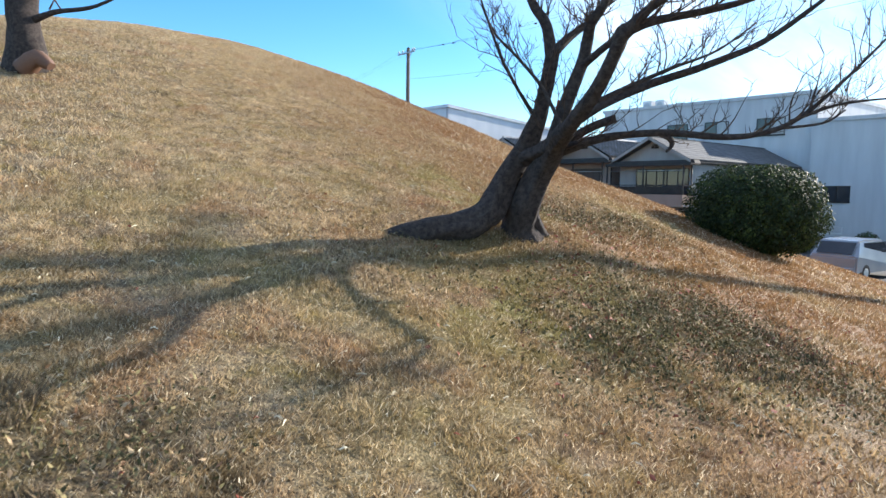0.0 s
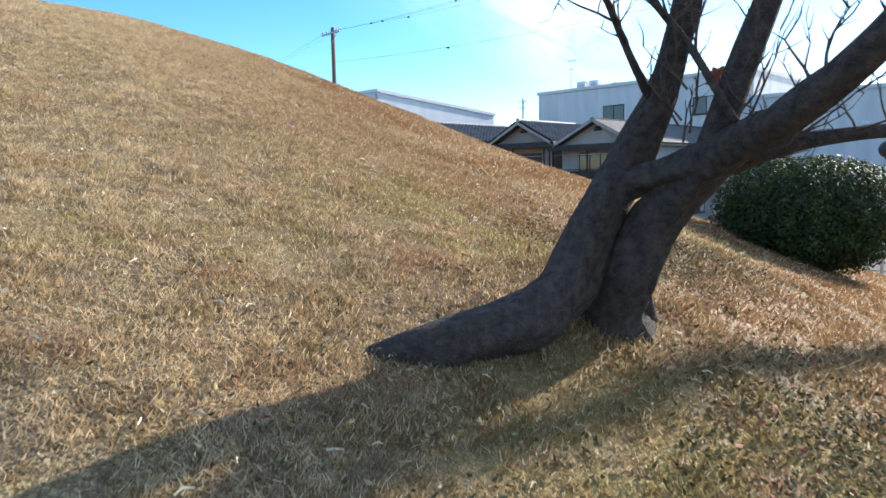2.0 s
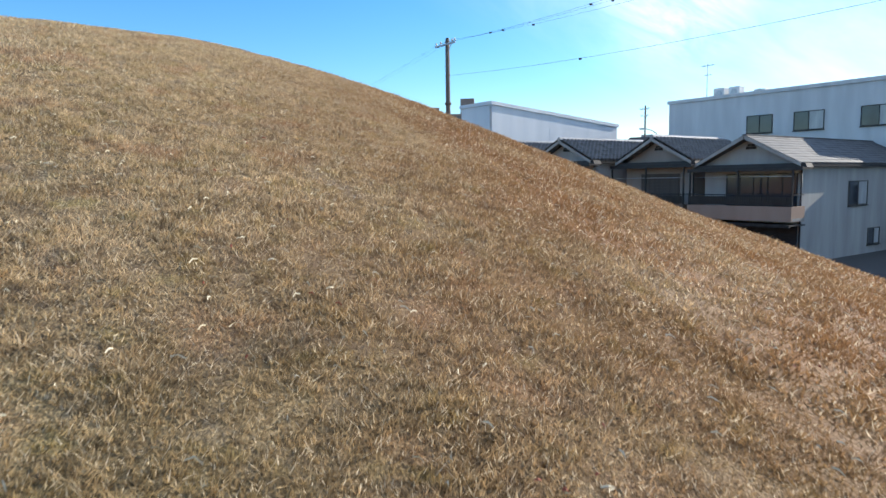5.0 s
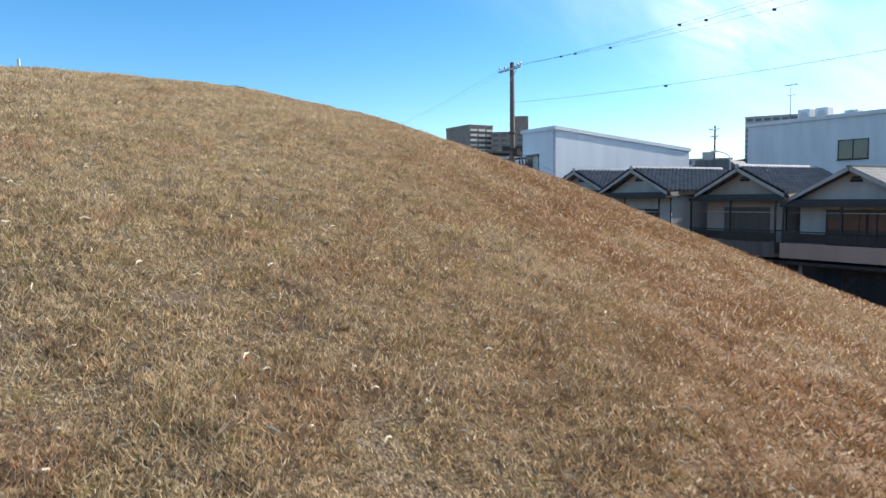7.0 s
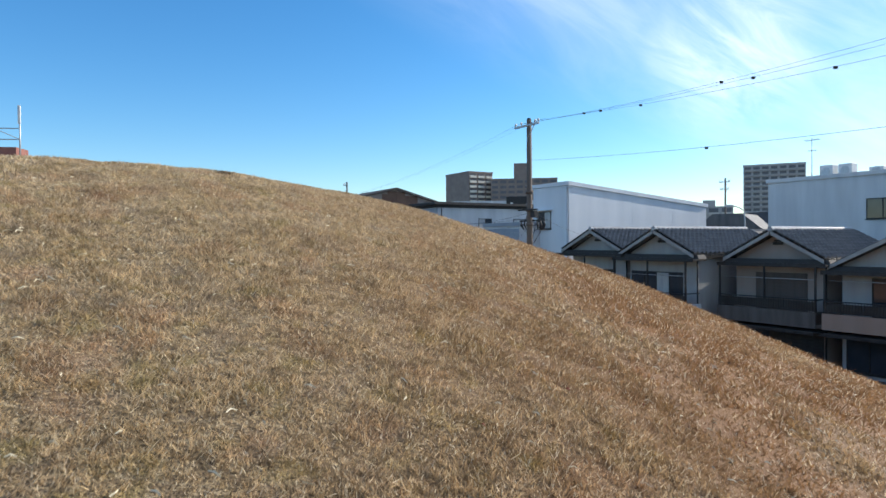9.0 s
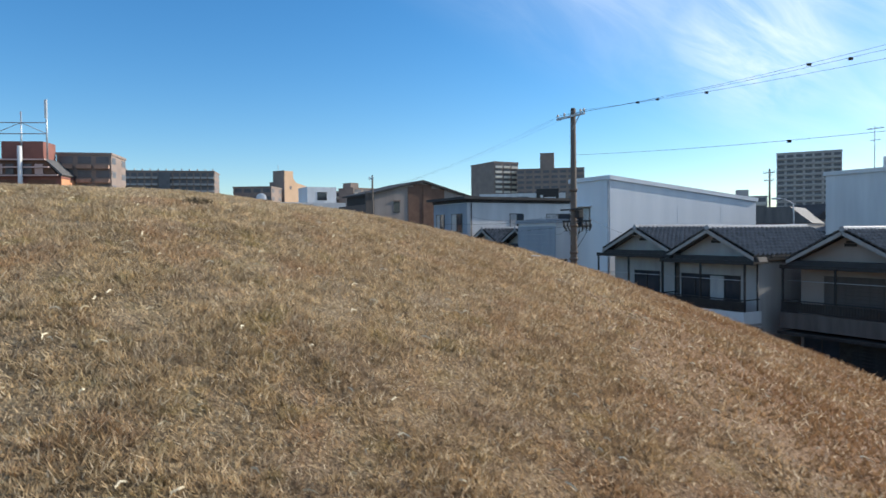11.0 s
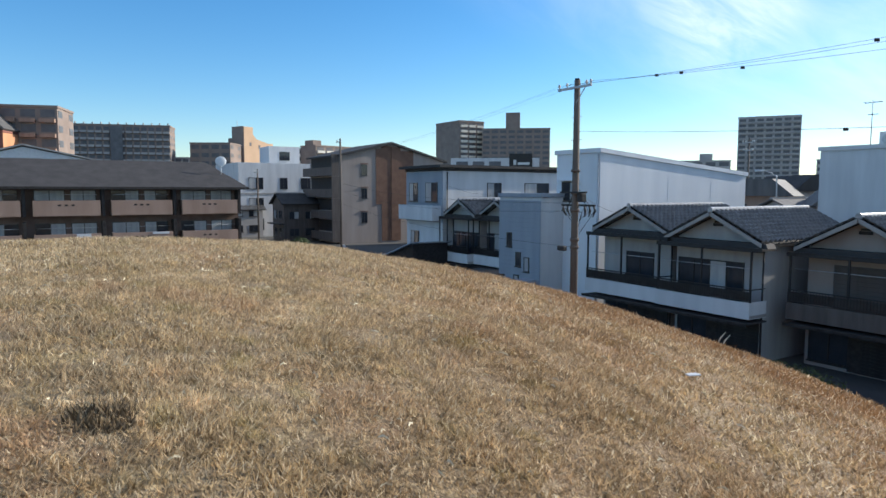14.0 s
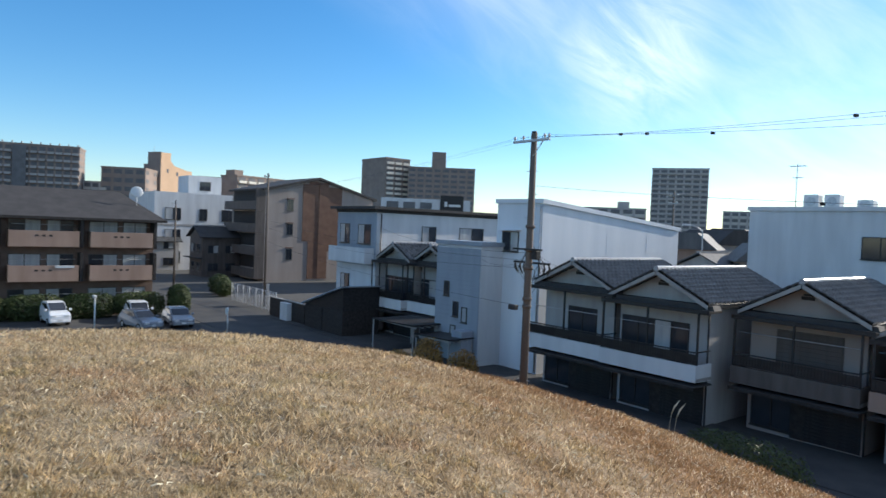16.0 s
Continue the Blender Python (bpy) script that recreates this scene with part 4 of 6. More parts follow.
PX, PY = -2.51, 46.06
pole_h = 12.66 - float(ground_z(PX, PY))
utility_pole(PX, PY, pole_h, "brown weathered utility pole with crossarm and cable clamps", gear=True, arms=((0.3, 1.9),))
p2x, p2y = at(-46.0, 0.3)
utility_pole(p2x, p2y, 13.7, "slim grey utility pole beside the side street", r=0.14, arms=((0.3, 1.2),))
p3x, p3y = at(-25.6, 42.0)
utility_pole(p3x, p3y, 14.2, "distant utility pole behind the workshop", r=0.15, arms=((0.4, 1.5), (1.3, 1.2)))
p4x, p4y = 18.0, 16.5
utility_pole(p4x, p4y, 13.0, "utility pole further down the street", r=0.16)
p5x, p5y = at(-70.0, -1.5)
utility_pole(p5x, p5y, 11.0, "distant utility pole on the side street", r=0.14)
ca, sa = SX, SY
for q in (-0.9, -0.4, 0.7):
    cable("power_line", (PX + q * ca, PY + q * sa, 12.5), (p4x + q * ca, p4y + q * sa, 12.5 - 0.6 * q), 0.75, "thin black overhead power line", r=0.005, clamps=(0.17 + 0.03 * q, 0.38 + 0.04 * q))
    cable("power_line", (PX + q * ca, PY + q * sa, 12.5), (p2x + q * ca, p2y + q * sa, 12.1), 0.5, "thin black overhead power line", r=0.003)
cable("telephone_line", (PX, PY, 10.6), (p4x, p4y, 9.8), 0.6, "black telephone cable with a splice box", clamps=(0.3,))
cable("telephone_line", (PX, PY, 7.7), (p2x, p2y, 9.0), 0.5, "thin black sagging telephone cable")
cable("telephone_line", (PX, PY, 7.4), (p2x, p2y, 8.2), 0.7, "thin black sagging telephone cable")
cable("telephone_line", (PX, PY, 5.9), (p2x, p2y, 6.8), 0.5, "thin black sagging telephone cable")
cable("service_drop", (PX, PY, 8.2), (*at(-7.0, 3.5), 6.9), 0.5, "thin service cable to a house")
cable("service_drop", (PX, PY, 7.7), (*at(-13.0, 0.1), 7.0), 0.3, "thin service cable to the annex")
cable("service_drop", (PX, PY, 8.0), (*at(-28.0, 2.5), 8.6), 0.4, "thin service cable to a house")


# ---- far buildings ----
def far_block(name, x, y, turn, wd, dp, h, floors, bays, label, wall, slab="far_slab", tower=None, recess="far_recess", flank=True, rise=0.36):
    """A distant apartment block: body, recessed bands of glass per storey with balcony fronts."""
    b = thing(name, x, y, 0, turn, label, "apartment block", "distant apartment blocks")
    part("wall", B((0, wd, 0, dp, 0, h)), M[wall], b)
    fh = h / floors
    for j in range(floors):
        for side in ("front", "flank") if flank else ("front",):
            n = bays if side == "front" else max(2, int(bays * dp / wd))
            ln = wd if side == "front" else dp
            for k in range(n):
                a0, a1 = ln * k / n + 0.15 * ln / n, ln * (k + 1) / n - 0.12 * ln / n
                if side == "front":
                    part("window", B((a0, a1, -0.06, -0.004, j * fh + 0.38 * fh, j * fh + 0.88 * fh)), M[recess], b)
                    if slab:
                        part("balcony", B((a0 - 0.1, a1 + 0.1, -1.0, -0.07, j * fh, j * fh + rise * fh)), M[slab], b)
                elif k % 2 == 0:
                    part("window", B((wd + 0.004, wd + 0.06, a0, a1, j * fh + 0.4 * fh, j * fh + 0.85 * fh)), M[recess], b)
    part("parapet", B((-0.2, wd + 0.2, -0.2, dp + 0.2, h + 0.003, h + 0.02 * h)), M[wall], b)
    if tower:
        part("roof_tower", B((tower[0], tower[1], 2, dp * 0.7, h + 0.02 * h + 0.003, h + tower[2])), M[wall], b)
    return b


far_block("tower_block", -40.0, 447.6, 38, 19, 29, 52.0, 16, 3, "tall dark brown apartment tower with pale sunlit balconies", "far_brown", "far_sunlit", rise=0.45)
far_block("tower_block", -25.6, 449.0, -1, 43, 20, 46.8, 14, 8, "wide brown apartment tower with a roof turret", "far_brown", None, tower=(15, 24, 11))
far_block("tower_block", 146.6, 495.0, -20, 38, 22, 57.0, 16, 7, "tall grey apartment tower seen against the sky", "far_grey", "far_grey")
longslab = far_block("slab_block", -177.6, 264.8, 20, 36, 14, 33.5, 12, 13, "long grey-brown apartment slab with a dark painted gap on the skyline", "far_brown", "far_grey", rise=0.3)
# dark sheet before the facade, coloured as the shade of a vertical gap
part("stair_recess", B((14.0, 18.5, -1.2, -0.9, 0, 33.4)), M["far_recess"], longslab, "dark strip painted for the shade of a gap")
for q in range(12):
    part("roof_post", B((1.0 + q * 3.1, 1.5 + q * 3.1, 0.2, 0.6, 34.2, 34.9)), M["far_slab"], longslab)
far_block("office_block", -140.4, 287.0, 5, 17, 14, 27.5, 8, 4, "dark low block beside the tan building", "far_brown", None)
tanb = thing("tan_building", -124.0, 304.5, 0, 62, "tan rendered building, one side lit by the sun", "office building", "distant apartment blocks")
part("wall", prism([(0, 0), (21, 0), (21, 27.0), (17.0, 27.0), (15.0, 29.2), (7.0, 31.0), (5.0, 33.0), (5.0, 36.2), (-0.0, 36.2)], 0, 4.5), M["tan"], tanb)
part("rear_wall", B((0.4, 20.5, 4.504, 10.5, 0, 29.8)), M["tan"], tanb)
# sheets on the side away from the sun: shade painted as dark brown
part("shaded_end_wall", B((-0.2, -0.004, 0, 10.5, 0, 31.4)), M["far_brown"], tanb, "end wall with its shade painted dark brown")
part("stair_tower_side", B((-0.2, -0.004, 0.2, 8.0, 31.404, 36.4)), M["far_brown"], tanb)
for q, z in ((3.0, 27.8), (8.0, 26.8)):
    part("window", B((q, q + 1.0, -0.06, -0.004, z, z + 1.6)), M["far_recess"], tanb)
part("window", B((16.0, 16.8, -0.06, -0.004, 17.0, 24.0)), M["far_recess"], tanb)
part("roof_rail", tube(bmesh.new(), [(0.5, 5, 36.2), (0.5, 5, 39.0)], [0.12, 0.08], 5), M["steel"], tanb)
far_block("low_block", -121.0, 341.0, 30, 26, 20, 28.6, 8, 6, "far apartment block with pale sunlit balconies", "far_grey", "far_sunlit")
far_block("low_block", -101.2, 336.4, 55, 34, 12, 29.6, 9, 6, "far dark apartment block with pale sunlit balconies", "far_brown", "far_sunlit", tower=(0, 5, 3.0))
redb = far_block("red_block", -130.2, 146.0, 15, 17.5, 7, 20.4, 6, 2, "red apartment block, sunlit end painted orange, pink balconies under a roof scaffold", "redbrick", "pinkslab", recess="choc", rise=0.17)
part("mansard_wall", prism([(0.6, 20.9), (16.9, 20.9), (14.4, 24.45), (3.1, 24.45)], -0.3, 7.0), M["choc"], redb)
for x0, x1 in ((-0.3, 3.1), (17.8, 14.4)):
    part("mansard_roof", prism([(x0, 20.85), (x1, 24.5), (x1, 24.8), (x0 * 1.02, 21.15)], -0.6, 7.2), M["slate"], redb)
for z, x0, x1 in ((20.85, 0.2, 17.3), (22.7, 2.2, 15.4), (24.4, 3.0, 14.6)):
    part("terrace_slab", B((x0, x1, -1.2, -0.31, z, z + 0.3)), M["pinkslab"], redb)
for q, z, w in ((2.0, 13.9, 4.2), (12.0, 7.5, 1.5), (11.0, 14.6, 1.6), (1.5, 4.2, 2.2)):
    part("laundry", B((q, q + w, -1.12, -1.02, z, z + 1.3)), M["white"], redb, "white washing hung over a balcony")
for q in (3.6, 6.0, 9.8, 12.2):
    part("dormer_window", B((q, q + 1.7, -0.62, -0.404, 21.3, 23.6)), M["pinkslab" if q in (3.6, 12.2) else "far_recess"], redb)
# the end that faces the sun: its light is put into an orange colour
part("end_wall", B((17.57, 17.7, -0.15, 7, 0, 20.3)), M["orange"], redb, "end wall with its sunlight painted orange")
part("penthouse", B((4.6, 13.6, 0.6, 6.4, 24.5, 28.8)), M["redbrick"], redb)
for q in (3.2, 9.0, 14.5):
    part("antenna_mast", tube(bmesh.new(), [(q, 0.5, 24.5), (q, 0.5, 37.5 if q != 9.0 else 35.5)], [0.2, 0.15], 6), M["steel"], redb)
for q in (3.2, 14.5):
    part("antenna_panel", B((q - 0.3, q + 0.3, 0.1, 0.45, 34.0, 38.2), bevel=0.08), M["plastic"], redb)
part("mast_brace", tube(bmesh.new(), [(3.2, 0.5, 30.5), (9.0, 0.5, 33.0)], [0.09, 0.09], 5), M["steel"], redb)
part("mast_brace", tube(bmesh.new(), [(14.5, 0.5, 30.5), (9.0, 0.5, 33.0)], [0.09, 0.09], 5), M["steel"], redb)
for z in (30.5, 33.0):
    part("mast_rail", tube(bmesh.new(), [(3.2, 0.5, z), (14.5, 0.5, z)], [0.12, 0.12], 5), M["steel"], redb)
part("lift_shaft", tube(bmesh.new(), [(9.6, -1.6, 0), (9.6, -1.6, 27.5)], [0.5, 0.5], 8), M["plastic"], redb, "white vertical pipe on the facade")
far_block("brown_block", -118.6, 155.8, 20, 12.0, 12, 26.5, 8, 3, "dark brown apartment block beside the red one", "far_brown", "parapet", rise=0.25)
far_block("grey_tower", -132.0, 102.0, 43, 28.0, 16, 28.5, 8, 5, "grey rendered building at the edge of the view", "far_grey", None, tower=(2, 25.5, 5.0))

# flat roofs in the town beyond the row
far_block("low_block", 59.0, 313.0, -14, 26, 12, 20.5, 6, 5, "far pale low block with a roof cabin", "far_grey", tower=(14, 19, 3.2))
signb = thing("sign_topped_building", -14.0, 116.0, 0, 0, "white flat-roofed building with a dark roof sign", "building")
part("wall", B((0, 12.4, 0, 9.0, 0, 11.2)), M["white"], signb)
part("parapet", B((-0.2, 12.6, -0.2, 9.2, 11.203, 12.9)), M["white"], signb)
for q in (0.6, 3.0, 5.4):
    part("window", B((q, q + 1.7, -0.29, -0.203, 11.5, 12.4)), M["far_recess"], signb)
roof_sign = part("roof_sign", B((8.3, 11.6, -0.5, -0.205, 11.3, 13.5), bevel=0.03), M["rail"], signb, "dark roof sign with a pale emblem")
part("emblem", B((8.9, 9.3, -0.54, -0.503, 11.9, 12.6), (9.5, 11.2, -0.54, -0.503, 11.9, 12.25)), M["plastic"], roof_sign)
for x, y, w_, h_, turn_, wall_ in ((20.5, 90.5, 6.0, 9.4, -30, "parapet"), (27.0, 97.0, 7.0, 9.9, 20, "offwhite"), (24.5, 82.0, 5.0, 8.6, -15, "beige"), (35.0, 112.0, 8.0, 10.3, -35, "tan"), (31.0, 104.0, 6.5, 9.0, 5, "far_grey")):
    hs = thing("distant_house", x, y, 0, turn_, "low town house with a weathered tiled roof", "house", "distant houses")
    part("wall", B((-w_ / 2, w_ / 2, -3, 3, 0, h_ - 1.6)), M[wall_], hs)
    part("roof", prism([(-w_ / 2 - 0.5, h_ - 1.7), (w_ / 2 + 0.5, h_ - 1.7), (w_ * 0.25, h_), (-w_ * 0.25, h_)], -3.5, 3.5), M["roofdark" if w_ > 6.2 else "slate"], hs)
    for q in (-0.25, 0.25):
        part("window", B((q * w_ - 0.7, q * w_ + 0.7, -3.06, -3.004, h_ - 3.8, h_ - 2.5)), M["glass"], hs)
far_block("low_block", -150.0, 286.0, 8, 12, 10, 21.5, 7, 4, "far low apartment block with pale balconies", "far_grey")
far_block("low_block", 160.0, 405.0, -25, 22, 14, 25.0, 7, 5, "far pale apartment block low on the skyline", "far_grey")

# low white block and sheds behind the side street
lw = street_thing("low_white_block", -112.0, 3.0, "low white block beyond the side street", "building")
part("wall", B((0, 16, 0, 20, 0, 13.0)), M["white"], lw)
part("rooftop_room", B((2, 8, 8, 14, 13.003, 16.5)), M["white"], lw)
for z in (1.2, 4.8, 8.4):
    for a in (3.0, 8.0, 12.5, 17.0):
        window(lw, "R", 16, a, z, 2.6 if a != 8.0 else 1.4, 2.0, 2, (0,) if a == 3.0 else ())
window(lw, "R", 8, 11.0, 13.9, 2.0, 1.6, 2)
part("band", B((16.004, 16.06, 0.1, 19.9, 7.4, 7.7)), M["conc"], lw)
shed = thing("warehouse", -62.5, 86.0, 0, 36, "pale warehouse with a low gabled roof", "warehouse")
part("wall", prism([(0, 0), (10.5, 0), (10.5, 11.6), (3.5, 13.0), (0, 12.0)], 0, 14), M["plastic"], shed)
part("roof", prism([(-0.3, 12.02), (3.5, 13.15), (10.8, 11.6), (10.8, 11.75), (3.5, 13.35), (-0.3, 12.2)], -0.3, 14.3), M["conc"], shed)
# town behind: rows of small roofs
rng = random.Random(4)
for i in range(46):
    a = rng.uniform(-0.75, 0.72)
    d = rng.uniform(125, 420)
    x, y = -5 + d * math.sin(a), 20 + d * math.cos(a)
    w, dp, h = rng.uniform(7, 13), rng.uniform(7, 12), rng.uniform(5.5, 9.5) + max(0, d - 200) * 0.01
    hs = thing("distant_house", x, y, 0, rng.uniform(-60, 40), "distant pale house with a low grey roof", "house", "distant houses")
    part("wall", B((-w / 2, w / 2, -dp / 2, dp / 2, 0, h - 1.5)), M[rng.choice(("offwhite", "far_grey", "white", "beige"))], hs)
    part("roof", prism([(-w / 2 - 0.5, h - 1.5), (w / 2 + 0.5, h - 1.5), (0, h)], -dp / 2 - 0.5, dp / 2 + 0.5), M[rng.choice(("slate", "tile", "roofdark"))], hs)
    for q in (-0.25, 0.25):
        part("window", B((q * w - 0.8, q * w + 0.8, -dp / 2 - 0.06, -dp / 2 - 0.004, h - 3.6, h - 2.2)), M["glass"], hs)


# ---- trees and bushes ----
def limb(bm, pts, seed, sides=10, rough=0.25, steps=6):
    p, r = spline(pts, steps)
    tube(bm, p, r, sides, rough, seed)


TX, TY, TZ = 0.72, 6.2, 2.72
cherry = thing("cherry_tree", TX, TY, TZ, 0, "leafless old leaning cherry tree with twin dark trunk", "tree")
TRUNK_LINES = [
    [(0.02, 0.08, -0.1, 0.10), (0.07, 0.06, 0.12, 0.10), (0.14, 0.0, 0.34, 0.075), (0.2, -0.1, 0.52, 0.05)],
    [(-1.95, -0.5, -0.34, 0.03), (-1.55, -0.46, -0.16, 0.06), (-1.18, -0.44, -0.05, 0.095), (-0.85, -0.40, 0.02, 0.12), (-0.56, -0.30, 0.07, 0.138), (-0.35, -0.22, 0.17, 0.132), (-0.22, -0.15, 0.36, 0.122), (-0.11, -0.14, 0.57, 0.117), (0.01, -0.10, 0.74, 0.112), (0.08, -0.16, 0.93, 0.086), (0.14, -0.24, 1.12, 0.07), (0.18, -0.32, 1.38, 0.06), (0.2, -0.36, 1.58, 0.055)],
    [(0.03, 0.06, -0.08, 0.21), (0.0, -0.02, 0.09, 0.145), (0.05, -0.14, 0.29, 0.138), (0.13, -0.23, 0.50, 0.12), (0.20, -0.40, 0.68, 0.098), (0.22, -0.60, 0.79, 0.084), (0.27, -0.82, 0.88, 0.075)],
    [(-0.02, -0.16, 0.68, 0.075), (0.10, -0.30, 0.72, 0.064), (0.20, -0.50, 0.77, 0.07)],
    [(0.28, 0.16, -0.06, 0.044), (0.18, 0.08, 0.03, 0.075), (0.10, -0.04, 0.17, 0.079)],
]
bm = bmesh.new()
for i, pts in enumerate(TRUNK_LINES):
    limb(bm, pts, i * 3.1, 40, 0.32, 12)
part("trunk", bm, M["bark"], cherry)
BRANCH_LINES = [
    [(0.2, -0.35, 1.54, 0.055), (0.15, -0.33, 1.81, 0.045), (0.04, -0.31, 1.98, 0.038), (-0.07, -0.31, 2.21, 0.028), (-0.19, -0.30, 2.54, 0.012)],
    [(0.19, -0.36, 1.53, 0.05), (0.24, -0.38, 1.60, 0.043), (0.38, -0.27, 1.74, 0.036), (0.55, -0.22, 1.88, 0.031), (0.71, -0.24, 2.06, 0.026), (0.88, -0.31, 2.32, 0.012)],
    [(0.21, -0.52, 0.80, 0.07), (0.26, -0.55, 1.0, 0.061), (0.32, -0.58, 1.20, 0.057), (0.41, -0.60, 1.44, 0.053), (0.44, -0.64, 1.62, 0.049), (0.45, -0.72, 1.74, 0.045), (0.54, -0.80, 1.89, 0.034), (0.61, -0.85, 2.17, 0.014)],
    [(0.25, -0.76, 0.85, 0.066), (0.30, -0.99, 0.95, 0.06), (0.41, -1.22, 1.15, 0.055), (0.48, -1.40, 1.37, 0.05), (0.52, -1.47, 1.49, 0.054), (0.68, -1.54, 1.55, 0.032), (1.03, -1.62, 1.61, 0.025), (1.32, -1.71, 1.68, 0.018), (1.66, -1.81, 1.85, 0.008)],
    [(0.52, -1.47, 1.48, 0.048), (0.65, -1.60, 1.62, 0.032), (0.76, -1.71, 1.70, 0.026), (0.87, -1.81, 1.87, 0.012)],
    [(0.41, -0.61, 1.42, 0.034), (0.58, -0.80, 1.56, 0.028), (0.78, -0.90, 1.70, 0.022), (0.95, -0.95, 1.92, 0.012)],
    [(0.28, -0.80, 0.9, 0.044), (0.55, -0.74, 1.08, 0.037), (0.96, -0.67, 1.27, 0.034), (1.41, -0.69, 1.43, 0.031), (1.87, -0.65, 1.63, 0.026), (2.28, -0.71, 1.93, 0.018), (2.58, -0.78, 2.20, 0.008)],
    [(0.12, -0.28, 0.66, 0.056), (0.36, -0.44, 0.76, 0.046), (0.67, -0.49, 0.85, 0.036), (1.13, -0.56, 0.89, 0.031), (1.60, -0.72, 0.85, 0.026), (1.92, -0.76, 0.90, 0.021), (2.15, -0.76, 1.01, 0.019), (2.42, -0.76, 1.24, 0.014), (2.72, -0.76, 1.55, 0.010), (2.92, -0.76, 1.77, 0.007)],
    [(2.08, -0.76, 0.98, 0.014), (2.46, -0.76, 1.12, 0.012), (2.90, -0.76, 1.18, 0.007)],
    [(1.96, -0.76, 0.92, 0.012), (2.34, -0.76, 0.97, 0.010), (2.52, -0.76, 1.08, 0.007)],
    [(0.10, -0.22, 1.02, 0.021), (-0.10, -0.36, 1.28, 0.015), (-0.24, -0.45, 1.50, 0.013), (-0.36, -0.45, 1.80, 0.010), (-0.45, -0.45, 2.05, 0.008)],
    [(0.25, -0.64, 0.92, 0.018), (0.10, -0.52, 1.25, 0.015), (-0.10, -0.46, 1.50, 0.012), (-0.30, -0.40, 1.72, 0.010), (-0.42, -0.40, 1.95, 0.007)],
    [(0.33, -1.04, 1.02, 0.022), (0.70, -0.95, 1.20, 0.019), (1.05, -0.90, 1.36, 0.014), (1.40, -0.90, 1.50, 0.009), (1.70, -0.90, 1.72, 0.006)],
]
for i, pts in enumerate(BRANCH_LINES):
    bm = bmesh.new()
    limb(bm, pts, i * 2.3, 10, 0.2)
    part("limb", bm, M["bark"], cherry)
bm = bmesh.new()
limb(bm, [(0.35, -0.28, 0.82, 0.043), (0.57, -0.29, 0.95, 0.038), (0.78, -0.29, 1.03, 0.038)], 1.0, 12, 0.2)
part("sawn_stub", bm, M["bark"], cherry)
bm = bmesh.new()
limb(bm, [(1.10, -0.55, 0.89, 0.022), (1.17, -0.56, 0.85, 0.027), (1.20, -0.56, 0.79, 0.02), (1.15, -0.57, 0.73, 0.01)], 2.0, 8, 0.3)
part("broken_stub", bm, M["bark"], cherry)
rng = random.Random(11)
bm = bmesh.new()


def twig(p, d, length, r, depth):
    pts, rad, q = [], [], Vector(p)
    n = 5
    for k in range(n):
        pts.append(q.copy())
        rad.append(r * (1 - 0.75 * k / (n - 1)))
        d = (d + Vector((rng.uniform(-0.3, 0.3), rng.uniform(-0.3, 0.3), rng.uniform(-0.12, 0.3)))).normalized()
        q = q + d * (length / n)
    tube(bm, pts, rad, 4)
    if depth:
        for k in range(1, n):
            if rng.random() < 0.8:
                side = Vector((rng.uniform(-1, 1), rng.uniform(-1, 1), rng.uniform(-0.4, 0.9))).normalized()
                twig(pts[k], (d + side * 1.1).normalized(), length * rng.uniform(0.35, 0.6), r * 0.6, depth - 1)


for pts in BRANCH_LINES:
    p, r = spline(pts, 6)
    for k in range(5, len(p)):
        if r[k] < 0.05 and rng.random() < 0.75:
            d = Vector(p[k]) - Vector(p[k - 1])
            side = Vector((rng.uniform(-1, 1), rng.uniform(-1, 1), rng.uniform(-0.3, 1))).normalized()
            twig(p[k], (d.normalized() + side * 0.9).normalized(), rng.uniform(0.25, 0.6), min(0.008, r[k] * 0.5), 2)
for k in range(16):
    a = rng.uniform(0, 6.28)
    twig((0.2 + 0.1 * math.cos(a), -0.5 + 0.22 * math.sin(a), 0.86 + 0.02 * k), Vector((0.6 * math.cos(a), 0.5 * math.sin(a) - 0.2, 0.9)).normalized(), rng.uniform(0.25, 0.55), 0.006, 1)
tagged(part("twigs", bm, M["twig"], cherry, "fine leafless twigs"), kind="stuff")
leaf_bm = bmesh.new()
for k in range(4):
    bmesh.ops.create_icosphere(leaf_bm, subdivisions=1, radius=0.032, matrix=Matrix.Translation((0.26 + 0.02 * (k % 2), -0.45, 1.10 + 0.013 * k)) @ Matrix.Rotation(0.8 * k, 4, "Y") @ Matrix.Diagonal((1.3, 0.45, 0.6, 1)))
part("dead_leaf", leaf_bm, M["deadleaf"], cherry, "curled red dead leaf on a twig")

